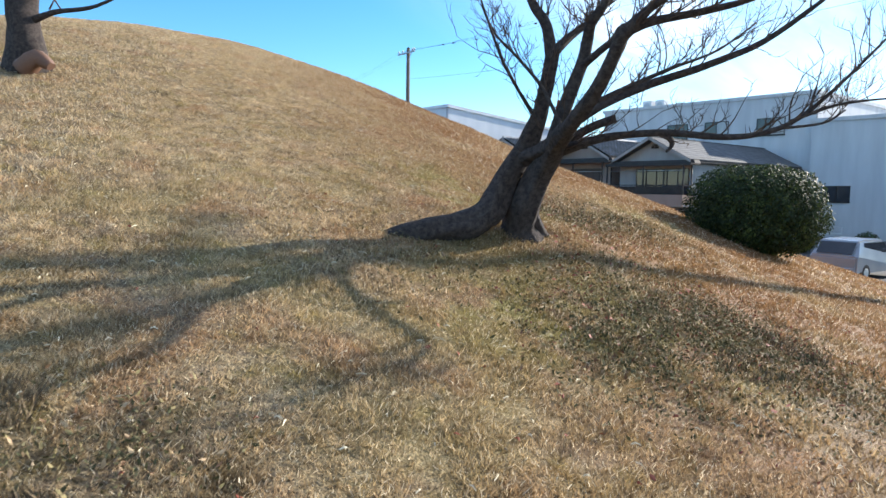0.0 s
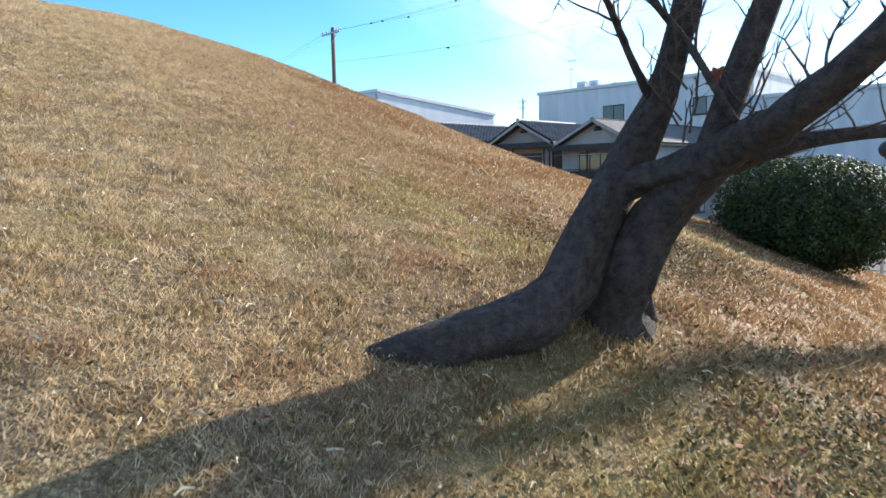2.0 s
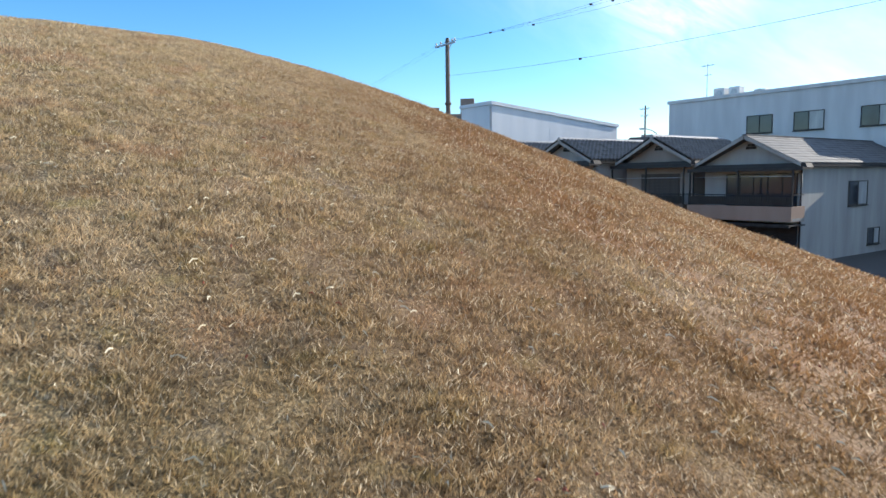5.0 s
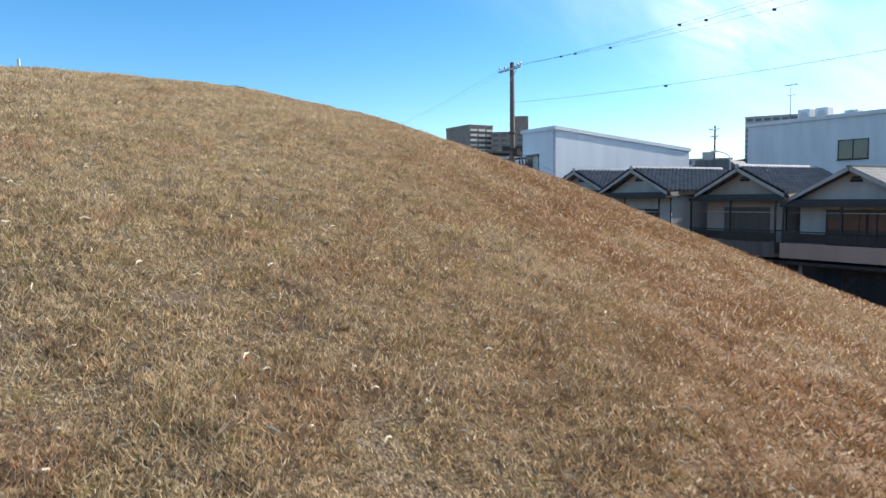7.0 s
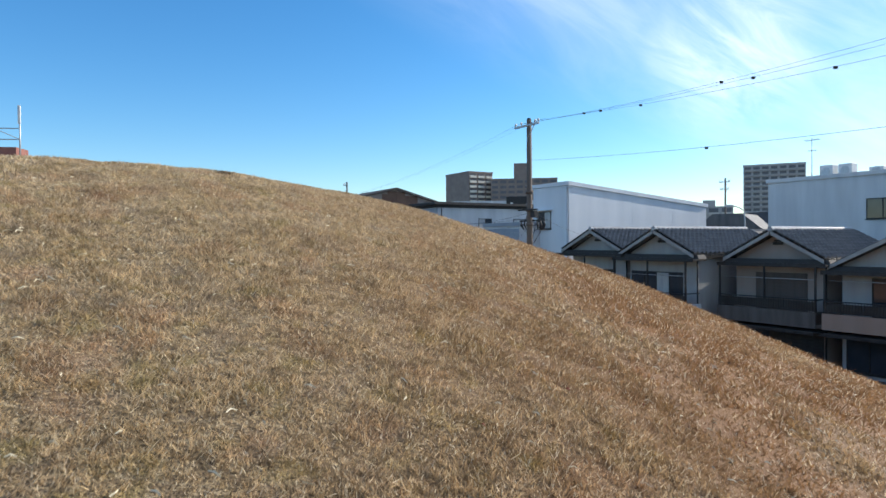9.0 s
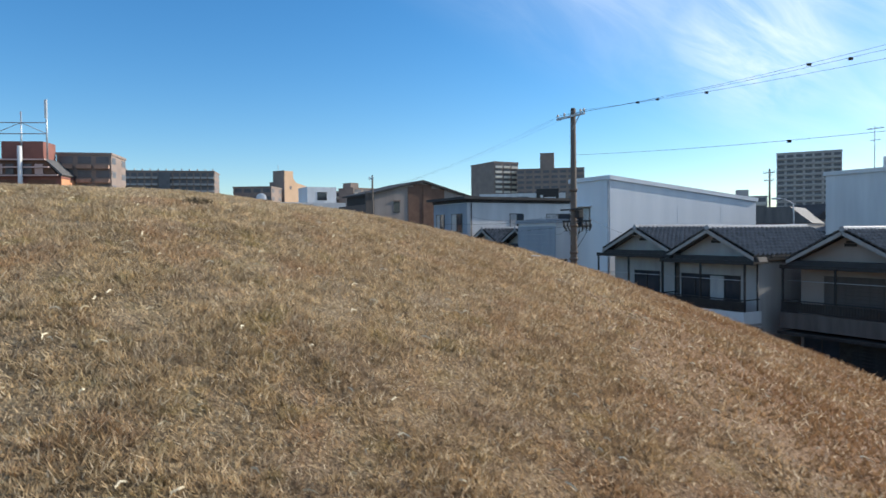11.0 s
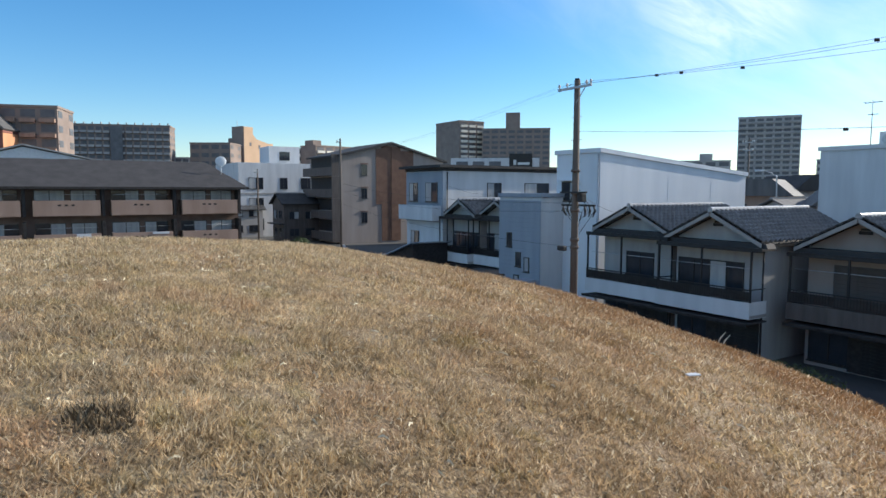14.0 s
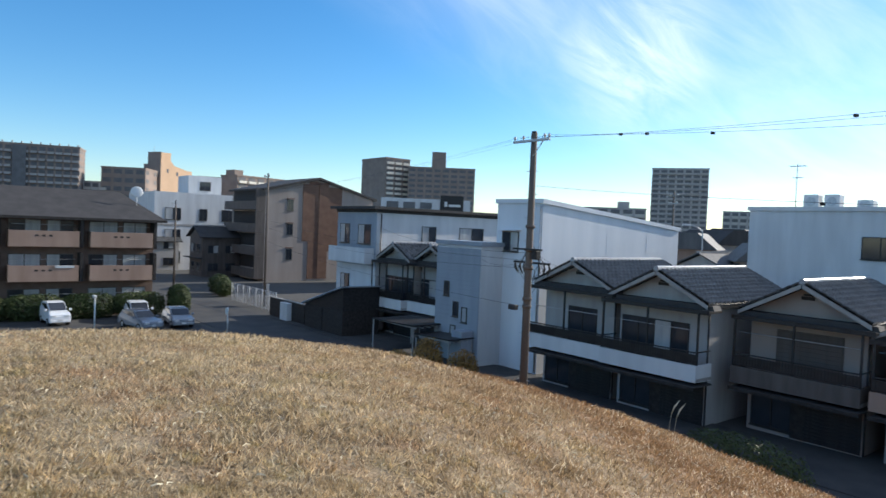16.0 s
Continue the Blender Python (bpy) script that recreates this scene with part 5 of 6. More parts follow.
# second tree at the mound's flank
T2 = (-5.9, 9.5)
t2 = thing("old_tree", *T2, float(ground_z(*T2)), 0, "gnarled leafless tree with reddish torn base", "tree")
bm = bmesh.new()
limb(bm, [(0, 0, -0.2, 0.3), (0.02, 0, 0.2, 0.24), (0.0, 0, 0.8, 0.19), (0.1, 0, 1.4, 0.16), (0.15, 0.1, 2.2, 0.1), (0.1, 0.2, 3.2, 0.04)], 4.0, 14, 0.4)
part("trunk", bm, M["bark"], t2)
for q, pts in enumerate(([(0.0, 0, 0.6, 0.07), (0.5, -0.1, 0.75, 0.04), (1.1, -0.1, 0.85, 0.025), (1.8, -0.1, 1.2, 0.008)], [(0.1, 0, 1.2, 0.07), (-0.5, 0.1, 1.9, 0.05), (-0.9, 0.2, 2.8, 0.02)],
                         [(0.12, 0, 1.3, 0.06), (0.4, 0, 1.9, 0.05), (0.6, 0.1, 2.8, 0.02)])):
    bm = bmesh.new()
    limb(bm, pts, q * 1.7, 8, 0.2)
    part("limb", bm, M["bark"], t2)
bm = bmesh.new()
limb(bm, [(0.1, -0.2, -0.05, 0.14), (0.35, -0.25, 0.1, 0.12), (0.55, -0.3, -0.02, 0.06)], 9.0, 10, 0.5)
part("torn_root", bm, M["choc"], t2, "reddish torn root")
bm = bmesh.new()
for k in range(24):
    twig((rng.uniform(-0.4, 0.7), 0, rng.uniform(0.8, 2.6)), Vector((rng.uniform(-1, 1), rng.uniform(-1, 1), 0.5)).normalized(), rng.uniform(0.5, 1.2), 0.012, 1)
tagged(part("twigs", bm, M["twig"], t2), kind="stuff")


def leafy(name, x, y, z, rx, ry, rz, n, leaf, material, label, seed, category="bush", core=0.8, group="", turn=0.0, square=2.0):
    """A clipped shrub: short stems inside and many small leaves in an uneven shell with gaps."""
    r = random.Random(seed)
    b = thing(name, x, y, z, turn, label, category, group)
    for k in range(7):
        a, st = r.uniform(0, 6.28), bmesh.new()
        tube(st, [(0.15 * rx * math.cos(a), 0.15 * ry * math.sin(a), -0.1), (0.4 * rx * math.cos(a), 0.4 * ry * math.sin(a), rz), (0.7 * rx * math.cos(a + 0.3), 0.7 * ry * math.sin(a + 0.3), 1.6 * rz)], [0.04, 0.03, 0.01], 5)
        part("stem", st, M["twig"], b)
    v, f = [], []
    for k in range(n):
        d = Vector((r.gauss(0, 1), r.gauss(0, 1), r.gauss(0, 1))).normalized()
        e = (abs(d.x) ** square + abs(d.y) ** square + abs(d.z) ** square) ** (-1 / square)
        bump = 1 + 0.09 * noise.noise(d * 3 + Vector((seed, 0, 0))) + 0.05 * noise.noise(d * 9)
        p = d * e * bump * (core + (1.04 - core) * r.random() ** 0.6)
        p = Vector((p.x * rx, p.y * ry, rz + p.z * rz))
        if p.z < 0.02:
            continue
        q = (d + Vector((r.uniform(-1, 1), r.uniform(-1, 1), r.uniform(-0.6, 1))) * 0.8).normalized()
        s = q.orthogonal().normalized()
        s = (Matrix.Rotation(r.uniform(0, 6.28), 3, q) @ s) * leaf * r.uniform(0.7, 1.3)
        t = q.cross(s) * 0.55
        i = len(v)
        v += [p - s, p + t, p + s, p - t]
        f.append((i, i + 1, i + 2, i + 3))
    m2 = bpy.data.meshes.new("leaves")
    m2.from_pydata([tuple(q) for q in v], [], f)
    m2.materials.append(M[material])
    tagged(part("leaves", m2, None, b), kind="stuff")
    return b


bz = float(ground_z(5.35, 11.4))
leafy("clipped_bush", 5.35, 11.4, bz - 0.12, 1.04, 0.97, 0.75, 42000, 0.026, "leaf", "dense dark green clipped round bush", 3, core=0.6, square=2.7)
for s, w, q in ((-11.5, -5.0, 1.25), (-8.4, -5.0, 1.15), (-13.0, -6.0, 0.8)):
    x, y = at(s, w)
    leafy("shrub", x, y, float(ground_z(x, y)), 0.9, 0.8, q, 2600, 0.07, "leaf_top", "sparse russet shrub at the foot of the mound", int(abs(s) * 7), group="roadside shrubs", core=0.5)
x, y = at(7.6, -6.0)
leafy("roadside_hedge", x, y, float(ground_z(x, y)) - 0.05, 2.2, 0.8, 1.05, 9000, 0.05, "hedge", "low dark roadside hedge beneath the mound", 17, turn=STREET, core=0.6, square=3.0)
for k, (s, w) in enumerate(((4.8, -6.2), (5.2, -6.5))):
    x, y = at(s, w)
    g = thing("pampas_plume", x, y, float(ground_z(x, y)), 0, "pale feathery pampas plume beside the hedge", "grass plume", "pampas plumes")
    part("stem", tube(bmesh.new(), [(0, 0, 0), (0.05, 0, 1.4), (0.15, 0, 2.3)], [0.012, 0.01, 0.006], 5), M["straw"], g)
    part("plume", tube(bmesh.new(), [(0.14, 0, 2.2), (0.25, 0, 2.5), (0.45, 0, 2.75)], [0.008, 0.035, 0.006], 7, 0.6), M["straw"], g)
for k in range(6):
    x, y = at(-43.4, -32.5 + k * 4.0)
    leafy("hedge", x, y, 0, 0.8, 2.1, 1.05, 5200, 0.09, "hedge", "trimmed green hedge between parking lot and apartments", 40 + k, "hedge", 0.6, "hedges by the apartments", STREET, 3.5)
x, y = at(-42.5, -9.4)
leafy("tall_hedge", x, y, 0, 1.3, 0.9, 1.4, 5200, 0.09, "hedge", "tall rounded hedge at the street corner", 60, "hedge", 0.6, "hedges by the apartments", STREET, 2.6)


# ---- cars ----
def car(x, y, turn, paint, label, length=3.9, width=1.65, height=1.5, van=False):
    c = thing("car", x, y, 0.03, turn, label, "car", "parked cars")
    L, W, H = length / 2, width / 2, height
    hood = 0.62 * L if not van else 0.8 * L
    prof = [(-L, 0.28), (-L, 0.75 * H * 0.8), (-L + 0.12, H * 0.64), (-L * 0.78, H * 0.97), (-L * 0.5, H), (L * 0.12, H), (hood * 0.72 if not van else L * 0.62, H * 0.66), (L * 0.9, H * 0.58), (L, H * 0.46), (L, 0.28)]
    bm = prism([(px_, pz_) for px_, pz_ in prof], -W, W)
    bmesh.ops.bevel(bm, geom=bm.edges[:], offset=0.06, segments=2, affect="EDGES", clamp_overlap=True)
    for v in bm.verts:
        if v.co.z > H * 0.62:
            v.co.y *= 0.84
    part("body", bm, M[paint], c)
    x0 = (hood * 0.72 if not van else L * 0.62)
    part("windscreen", prism([(x0 - 0.02, H * 0.68), (L * 0.16, H * 0.96), (L * 0.16 + 0.03, H * 0.97), (x0 + 0.04, H * 0.68)], -W * 0.76, W * 0.76), M["glass"], c)
    part("rear_window", prism([(-L + 0.1, H * 0.66), (-L * 0.8, H * 0.94), (-L * 0.8 - 0.04, H * 0.94), (-L + 0.05, H * 0.66)], -W * 0.74, W * 0.74), M["glass"], c)
    for sg in (-1, 1):
        part("side_window", prism([(-L * 0.72, H * 0.67), (x0 * 0.85, H * 0.67), (L * 0.1, H * 0.93), (-L * 0.62, H * 0.93)], sg * W * 0.85, sg * W * 0.9), M["glass"], c)
        part("headlight", B((L * 0.95, L + 0.01, sg * W * 0.62 - 0.16, sg * W * 0.62 + 0.16, H * 0.4, H * 0.5), bevel=0.01), M["plastic"], c)
        part("mirror", B((x0 * 0.8, x0 * 0.8 + 0.14, sg * (W + 0.02), sg * (W + 0.2), H * 0.64, H * 0.75), bevel=0.02), M[paint], c)
        for ax in (-0.62 * L, 0.62 * L):
            wh = part("wheel", tube(bmesh.new(), [(ax, sg * (W - 0.2), 0.3), (ax, sg * (W + 0.01), 0.3)], [0.3, 0.3], 18), M["rubber"], c)
            part("rim", tube(bmesh.new(), [(ax, sg * (W - 0.05), 0.3), (ax, sg * (W + 0.02), 0.3)], [0.19, 0.17], 12), M["steel"], wh)
    part("bumper", B((L - 0.05, L + 0.04, -W * 0.9, W * 0.9, 0.3, 0.5), bevel=0.03), M[paint], c)
    part("bumper", B((-L - 0.04, -L + 0.05, -W * 0.9, W * 0.9, 0.3, 0.5), bevel=0.03), M[paint], c)
    part("number_plate", B((L + 0.041, L + 0.05, -0.16, 0.16, 0.38, 0.54)), M["plastic"], c)
    return c


car(*at(-41.2, -19.3), STREET + 4, "carwhite", "small white boxy van parked facing the mound", 3.4, 1.5, 1.75, True)
car(*at(-40.6, -13.3), STREET - 6, "carwhite", "white compact car parked beside the hedge", 3.9, 1.65, 1.6, True)
car(*at(-36.3, -14.2), STREET + 14, "cargrey", "silver hatchback parked in the lot", 3.9, 1.65, 1.45)
car(*at(-36.8, -11.2), STREET - 4, "cargrey", "silver car parked at the lot's edge", 4.0, 1.65, 1.45)
car(*at(-92.0, -5.0), STREET + 5, "caryellow", "small yellow-green car far down the side street", 3.4, 1.5, 1.6, True)
for k, (s, w) in enumerate(((28.3, -7.8),)):
    car(*at(s, w), STREET + 86 + 3 * k, ("cargrey", "carwhite", "cargrey")[k], ("silver", "white", "silver")[k] + " car parked on the street below the bush", 4.1, 1.68, 1.5)

# ---- clutter between the houses and along the side street ----
def carport(s, w, wd, dp, h, label, roof="rail"):
    c = street_thing("carport", s, w, label, "carport", "carports")
    # default dark metal: the shade on these roofs is put into the colour
    part("roof", prism([(0, h), (wd, h + 0.12), (wd, h + 0.2), (0, h + 0.08)], 0, dp), M[roof], c)
    for x in (0.1, wd - 0.1):
        for y in (0.1, dp - 0.1):
            part("post", B((x - 0.04, x + 0.04, y - 0.04, y + 0.04, 0, h + 0.02)), M["steel"], c)
    for k in range(6):
        part("rafter", B((0.02, wd - 0.02, dp * (k + 0.5) / 6 - 0.03, dp * (k + 0.5) / 6 + 0.03, h - 0.06, h + 0.03)), M["steel"], c)
    return c


carport(-21.5, -2.4, 5.0, 3.6, 2.1, "grey corrugated carport in front of the dark houses")
carport(-16.6, -2.2, 3.6, 2.1, 1.7, "low grey lean-to roof beside the annex")
shed2 = street_thing("garden_shed", -32.5, -2.0, "dark timber shed with a steep blue-grey metal roof", "shed")
part("wall", B((0, 6.2, 0, 3.4, 0, 2.0)), M["dark"], shed2)
part("roof", prism([(-0.2, 1.95), (6.4, 3.9), (6.4, 4.0), (-0.2, 2.07)], -0.3, 3.7), M["grey"], shed2, "blue-grey metal single-pitch roof")
part("gable_end", prism([(0, 2.0), (6.2, 2.0), (6.2, 3.83)], 0.02, 3.38), M["rail"], shed2)
part("door", B((2.0, 3.0, -0.05, -0.003, 0.05, 1.9)), M["dark"], shed2)
wallb = street_thing("block_wall", -40.0, -1.8, "dark concrete block wall along the street", "wall")
part("blocks", B((0, 7.0, 0, 0.15, 0, 1.7)), M["dark"], wallb)
part("coping", B((-0.03, 7.03, -0.03, 0.18, 1.703, 1.78)), M["conc"], wallb)
part("cabinet", B((3.2, 4.6, -0.5, -0.003, 0, 1.6), bevel=0.03), M["white"], wallb, "white metal cabinet by the wall")
fence = street_thing("mesh_fence", -52.0, -0.8, "white wire mesh fence beside the beige apartments", "fence")
for k in range(8):
    part("post", tube(bmesh.new(), [(k * 1.6, 0, 0), (k * 1.6, 0, 2.0)], [0.035, 0.035], 6), M["plastic"], fence)
part("top_rail", tube(bmesh.new(), [(0, 0, 1.95), (11.2, 0, 1.95)], [0.025, 0.025], 6), M["plastic"], fence)
bm = bmesh.new()
for k in range(70):
    box(bm, k * 0.16, k * 0.16 + 0.012, -0.005, 0.005, 0.1, 1.95)
for k in range(9):
    box(bm, 0, 11.2, -0.006, 0.004, 0.2 + k * 0.2, 0.212 + k * 0.2)
tagged(part("mesh", bm, M["plastic"], fence), kind="stuff")
sign = street_thing("sign_board", -47.0, 0.6, "small white notice board on the fence", "sign")
part("board", B((0, 1.4, -0.03, 0.0, 1.2, 2.3)), M["white"], sign)
for q in range(3):
    part("text_bar", B((0.15, 1.2 - 0.2 * q, -0.036, -0.031, 1.45 + q * 0.25, 1.53 + q * 0.25)), M["rail"], sign)
part("legs", B((0.1, 0.16, -0.02, 0.02, 0, 1.2), (1.24, 1.3, -0.02, 0.02, 0, 1.2)), M["steel"], sign)


def street_sign(s, w, h, label):
    g = street_thing("road_mirror", s, w, label, "road sign", "roadside posts")
    part("post", tube(bmesh.new(), [(0, 0, 0), (0, 0, h)], [0.05, 0.05], 8), M["plastic"], g)
    part("plate", tube(bmesh.new(), [(0, -0.06, h - 0.3), (0, -0.1, h - 0.3)], [0.3, 0.28], 18), M["plastic"], g)
    return g


street_sign(-31.0, -9.3, 2.1, "narrow white roadside post with rounded plate")
lamp = street_thing("street_lamp", -36.0, -17.5, "short white lamp post in the parking lot", "street lamp")
part("post", tube(bmesh.new(), [(0, 0, 0), (0, 0, 2.6)], [0.06, 0.05], 8), M["plastic"], lamp)
part("head", B((-0.5, 0.1, -0.12, 0.12, 2.55, 2.75), bevel=0.04), M["plastic"], lamp)
lx, ly = 15.2, 21.8
lz = float(ground_z(lx, ly))
post2 = thing("round_lamp", lx, ly, lz, 0, "slender pale post with a round dark lamp globe", "street lamp")
part("post", tube(bmesh.new(), [(0, 0, -0.1), (0, 0, 3.75 - lz)], [0.05, 0.04], 10), M["plastic"], post2)
globe = bmesh.new()
bmesh.ops.create_uvsphere(globe, u_segments=18, v_segments=12, radius=0.27, matrix=Matrix.Translation((0, 0, 4.0 - lz)))
part("globe", globe, M["smoke"], post2)
part("globe_collar", tube(bmesh.new(), [(0, 0, 3.68 - lz), (0, 0, 3.76 - lz)], [0.07, 0.09], 10), M["rail"], post2)
# far street lamp behind the workshop and low roofs beyond
lamp2 = thing("street_lamp", 19.5, 84.0, 0, 0, "grey curved-arm street lamp behind the workshop", "street lamp")
part("post", tube(bmesh.new(), *spline([(0, 0, 0, 0.09), (0, 0, 8.5, 0.07), (-0.3, 0, 9.7, 0.06), (-1.3, 0, 10.1, 0.05)], 6), 8), M["steel"], lamp2)
part("head", B((-2.0, -1.2, -0.15, 0.15, 10.0, 10.18), bevel=0.04), M["plastic"], lamp2)
litter = thing("litter", -3.69, 23.45, float(ground_z(-3.69, 23.45)) + 0.03, 20, "small scrap of white paper on the grass", "litter")
part("scrap", B((-0.05, 0.05, -0.03, 0.03, 0, 0.01), bevel=0.003), M["white"], litter)


def small_house(s, w, wd, dp, h, label, wall="offwhite", roof="tile", turn=0.0):
    """A plain two-storey house with a gabled roof, eaves, windows and a door."""
    b = street_thing("house", s, w, label, "house", "houses on the side street", turn=turn)
    e = h - 1.5
    part("wall", prism([(0, 0), (wd, 0), (wd, e), (wd / 2, h - 0.15), (0, e)], 0, dp), M[wall], b)
    for sg in (0, 1):
        x0, x1 = (-0.5, wd / 2) if sg == 0 else (wd + 0.5, wd / 2)
        part("roof", prism([(x0, e - 0.2), (x1, h), (x1, h + 0.12), (x0, e - 0.05)], -0.5, dp + 0.5), M[roof], b)
    part("ridge", B((wd / 2 - 0.15, wd / 2 + 0.15, -0.5, dp + 0.5, h + 0.06, h + 0.25)), M["cap"], b)
    part("pent_roof", B((-0.3, wd + 0.3, -0.9, -0.004, 2.75, 2.9)), M[roof], b)
    for a in (0.28, 0.72):
        window(b, "F", 0, a * wd, 3.6, 0.3 * wd, 1.4, 2, (0,) if a < 0.5 else ())
        window(b, "F", 0, a * wd, 0.8, 0.25 * wd, 1.4, 2, ())
        window(b, "R", wd, a * dp, 3.6, 1.6, 1.2, 2, (1,))
        window(b, "R", wd, a * dp, 0.9, 1.6, 1.2, 2, ())
    return b


small_house(-66.0, -22.0, 6.5, 8.0, 7.2, "old two-storey house with grey tiled roof beside the side street", turn=0)
small_house(-76.0, -21.0, 7.0, 7.5, 7.8, "pale two-storey house with tiled roof beside the side street", "white")
small_house(-88.0, -19.0, 7.0, 7.0, 7.4, "brown two-storey house with dark roof further down the street", "parapet", "roofdark")
small_house(-100.0, -14.0, 7.0, 7.0, 8.0, "grey two-storey house with tiled roof far down the street", "far_grey")
small_house(-87.0, 6.0, 5.5, 6.0, 7.6, "dark narrow house beside the beige apartments", "shutter", "roofdark")
small_house(-101.0, 0.8, 6.0, 6.0, 6.4, "weathered low house with tiled roof on the side street", "far_grey", "tile")
small_house(-112.0, -1.0, 6.5, 6.0, 7.2, "grey old house with dark roof at the end of the street", "far_grey", "roofdark", turn=12)
small_house(-120.0, -9.0, 7.0, 6.0, 6.2, "low tiled house closing the end of the street", "parapet", "tile", turn=-8)
for k, (s_, w_, r_) in enumerate(((-62.0, -10.4, 1.0), (-56.0, -0.2, 1.1), (-58.5, 0.2, 1.3))):
    x, y = at(s_, w_)
    leafy("street_shrub", x, y, 0, r_, r_, r_ * 0.9, 2500, 0.11, "hedge", "dark green garden shrub on the side street", 80 + k, group="street shrubs", core=0.5)

rail_fence = street_thing("pipe_rail", 15.3, 12.6, "white pipe railing behind the slate-roofed house", "railing", turn=28)
part("top_rail", tube(bmesh.new(), [(0, 0, 0.95), (4.4, 0, 0.95)], [0.035, 0.035], 8), M["plastic"], rail_fence)
part("mid_rail", tube(bmesh.new(), [(0, 0, 0.5), (4.4, 0, 0.5)], [0.025, 0.025], 8), M["plastic"], rail_fence)
for q in range(5):
    part("post", tube(bmesh.new(), [(q * 1.1, 0, 0), (q * 1.1, 0, 0.95)], [0.03, 0.03], 8), M["plastic"], rail_fence)
for k, (x, y, r_) in enumerate(((19.4, 35.6, 0.55), (20.6, 34.6, 0.45), (21.8, 34.0, 0.6))):
    leafy("street_shrub", x, y, 0.02, r_, r_, r_ * 1.1, 1600, 0.07, "hedge", "small dark potted shrub on the pavement", 95 + k, group="street shrubs", core=0.4)
street_sign(22.4, 0.2, 1.25, "white round traffic mirror on a post by the pavement")
# lean-to, pipes and meter at the back of the slate-roofed house
awn = street_thing("awning", 15.0, 13.2, "grey corrugated lean-to awning on the side of a house", "awning")
part("sheet", prism([(-0.2, 2.35), (1.6, 2.05), (1.6, 2.11), (-0.2, 2.41)], 0, 3.6), M["conc"], awn)
for q in (0.1, 3.5):
    part("post", B((1.45, 1.53, q - 0.04, q + 0.04, 0, 2.06)), M["steel"], awn)
pip = street_thing("drain_stack", 14.85, 17.0, "dark drain pipes and gas meter at a house corner", "pipe")
for q in (0.0, 0.25):
    part("pipe", tube(bmesh.new(), [(0.1, q, 0), (0.1, q, 5.0)], [0.06, 0.06], 8), M["rail"], pip)
part("meter", B((0.02, 0.3, -0.7, -0.3, 1.2, 1.8), bevel=0.03), M["plastic"], pip)


def tuft(x, y, r, n, h, material, label, seed):
    """A ragged clump of dead stalks."""
    q = random.Random(seed)
    v, f = [], []
    for k in range(n):
        a, d = q.uniform(0, 6.28), r * math.sqrt(q.random())
        px_, py_ = d * math.cos(a), d * math.sin(a)
        z0 = float(ground_z(x + px_, y + py_)) - float(ground_z(x, y)) - 0.01
        b, hh = q.uniform(0, 6.28), h * q.uniform(0.4, 1.1)
        w_ = 0.004 + 0.004 * q.random()
        i = len(v)
        v += [(px_ - w_ * math.cos(b), py_ - w_ * math.sin(b), z0), (px_ + w_ * math.cos(b), py_ + w_ * math.sin(b), z0),
              (px_ + q.uniform(-0.7, 0.7) * hh, py_ + q.uniform(-0.7, 0.7) * hh, z0 + hh)]
        f.append((i, i + 1, i + 2))
    m2 = bpy.data.meshes.new("dry_tuft")
    m2.from_pydata(v, [], f)
    m2.materials.append(M[material])
    ob = new("dry_tuft", m2)
    ob.matrix_basis = pose(x, y, float(ground_z(x, y)))
    return tagged(ob, label, "grass tuft", "dark tufts", "stuff")


for k, (x, y, r, n, h) in enumerate(((-6.38, 20.62, 0.11, 260, 0.06), (-4.0, 9.5, 0.12, 240, 0.06), (-1.75, 2.5, 0.2, 500, 0.09), (-1.3, 2.0, 0.14, 260, 0.08), (2.9, 5.4, 0.3, 420, 0.08), (2.2, 4.6, 0.25, 300, 0.07))):
    tuft(x, y, r, n, h, "tuft", "small dark tuft of dead stalks in the lawn", 200 + k)
q = random.Random(77)
v, f = [], []
for k in range(420):
    x, y = 1.7 + q.gauss(0, 1.0), 5.6 + q.gauss(0, 1.1)
    z = float(ground_z(x, y)) + 0.03
    a, s_ = q.uniform(0, 6.28), q.uniform(0.012, 0.028)
    dx, dy = s_ * math.cos(a), s_ * math.sin(a)
    i = len(v)
    v += [(x - dx, y - dy, z), (x + 0.5 * dy, y - 0.5 * dx, z + q.uniform(-0.01, 0.02)), (x + dx, y + dy, z + q.uniform(0, 0.02)), (x - 0.5 * dy, y + 0.5 * dx, z + q.uniform(-0.01, 0.02))]
    f.append((i, i + 1, i + 2, i + 3))
m2 = bpy.data.meshes.new("fallen_leaves")
m2.from_pydata(v, [], f)
m2.materials.append(M["deadleaf"])
tagged(new("fallen_leaves", m2), "scattered red-brown fallen leaves beneath the cherry tree", "leaves", kind="stuff")



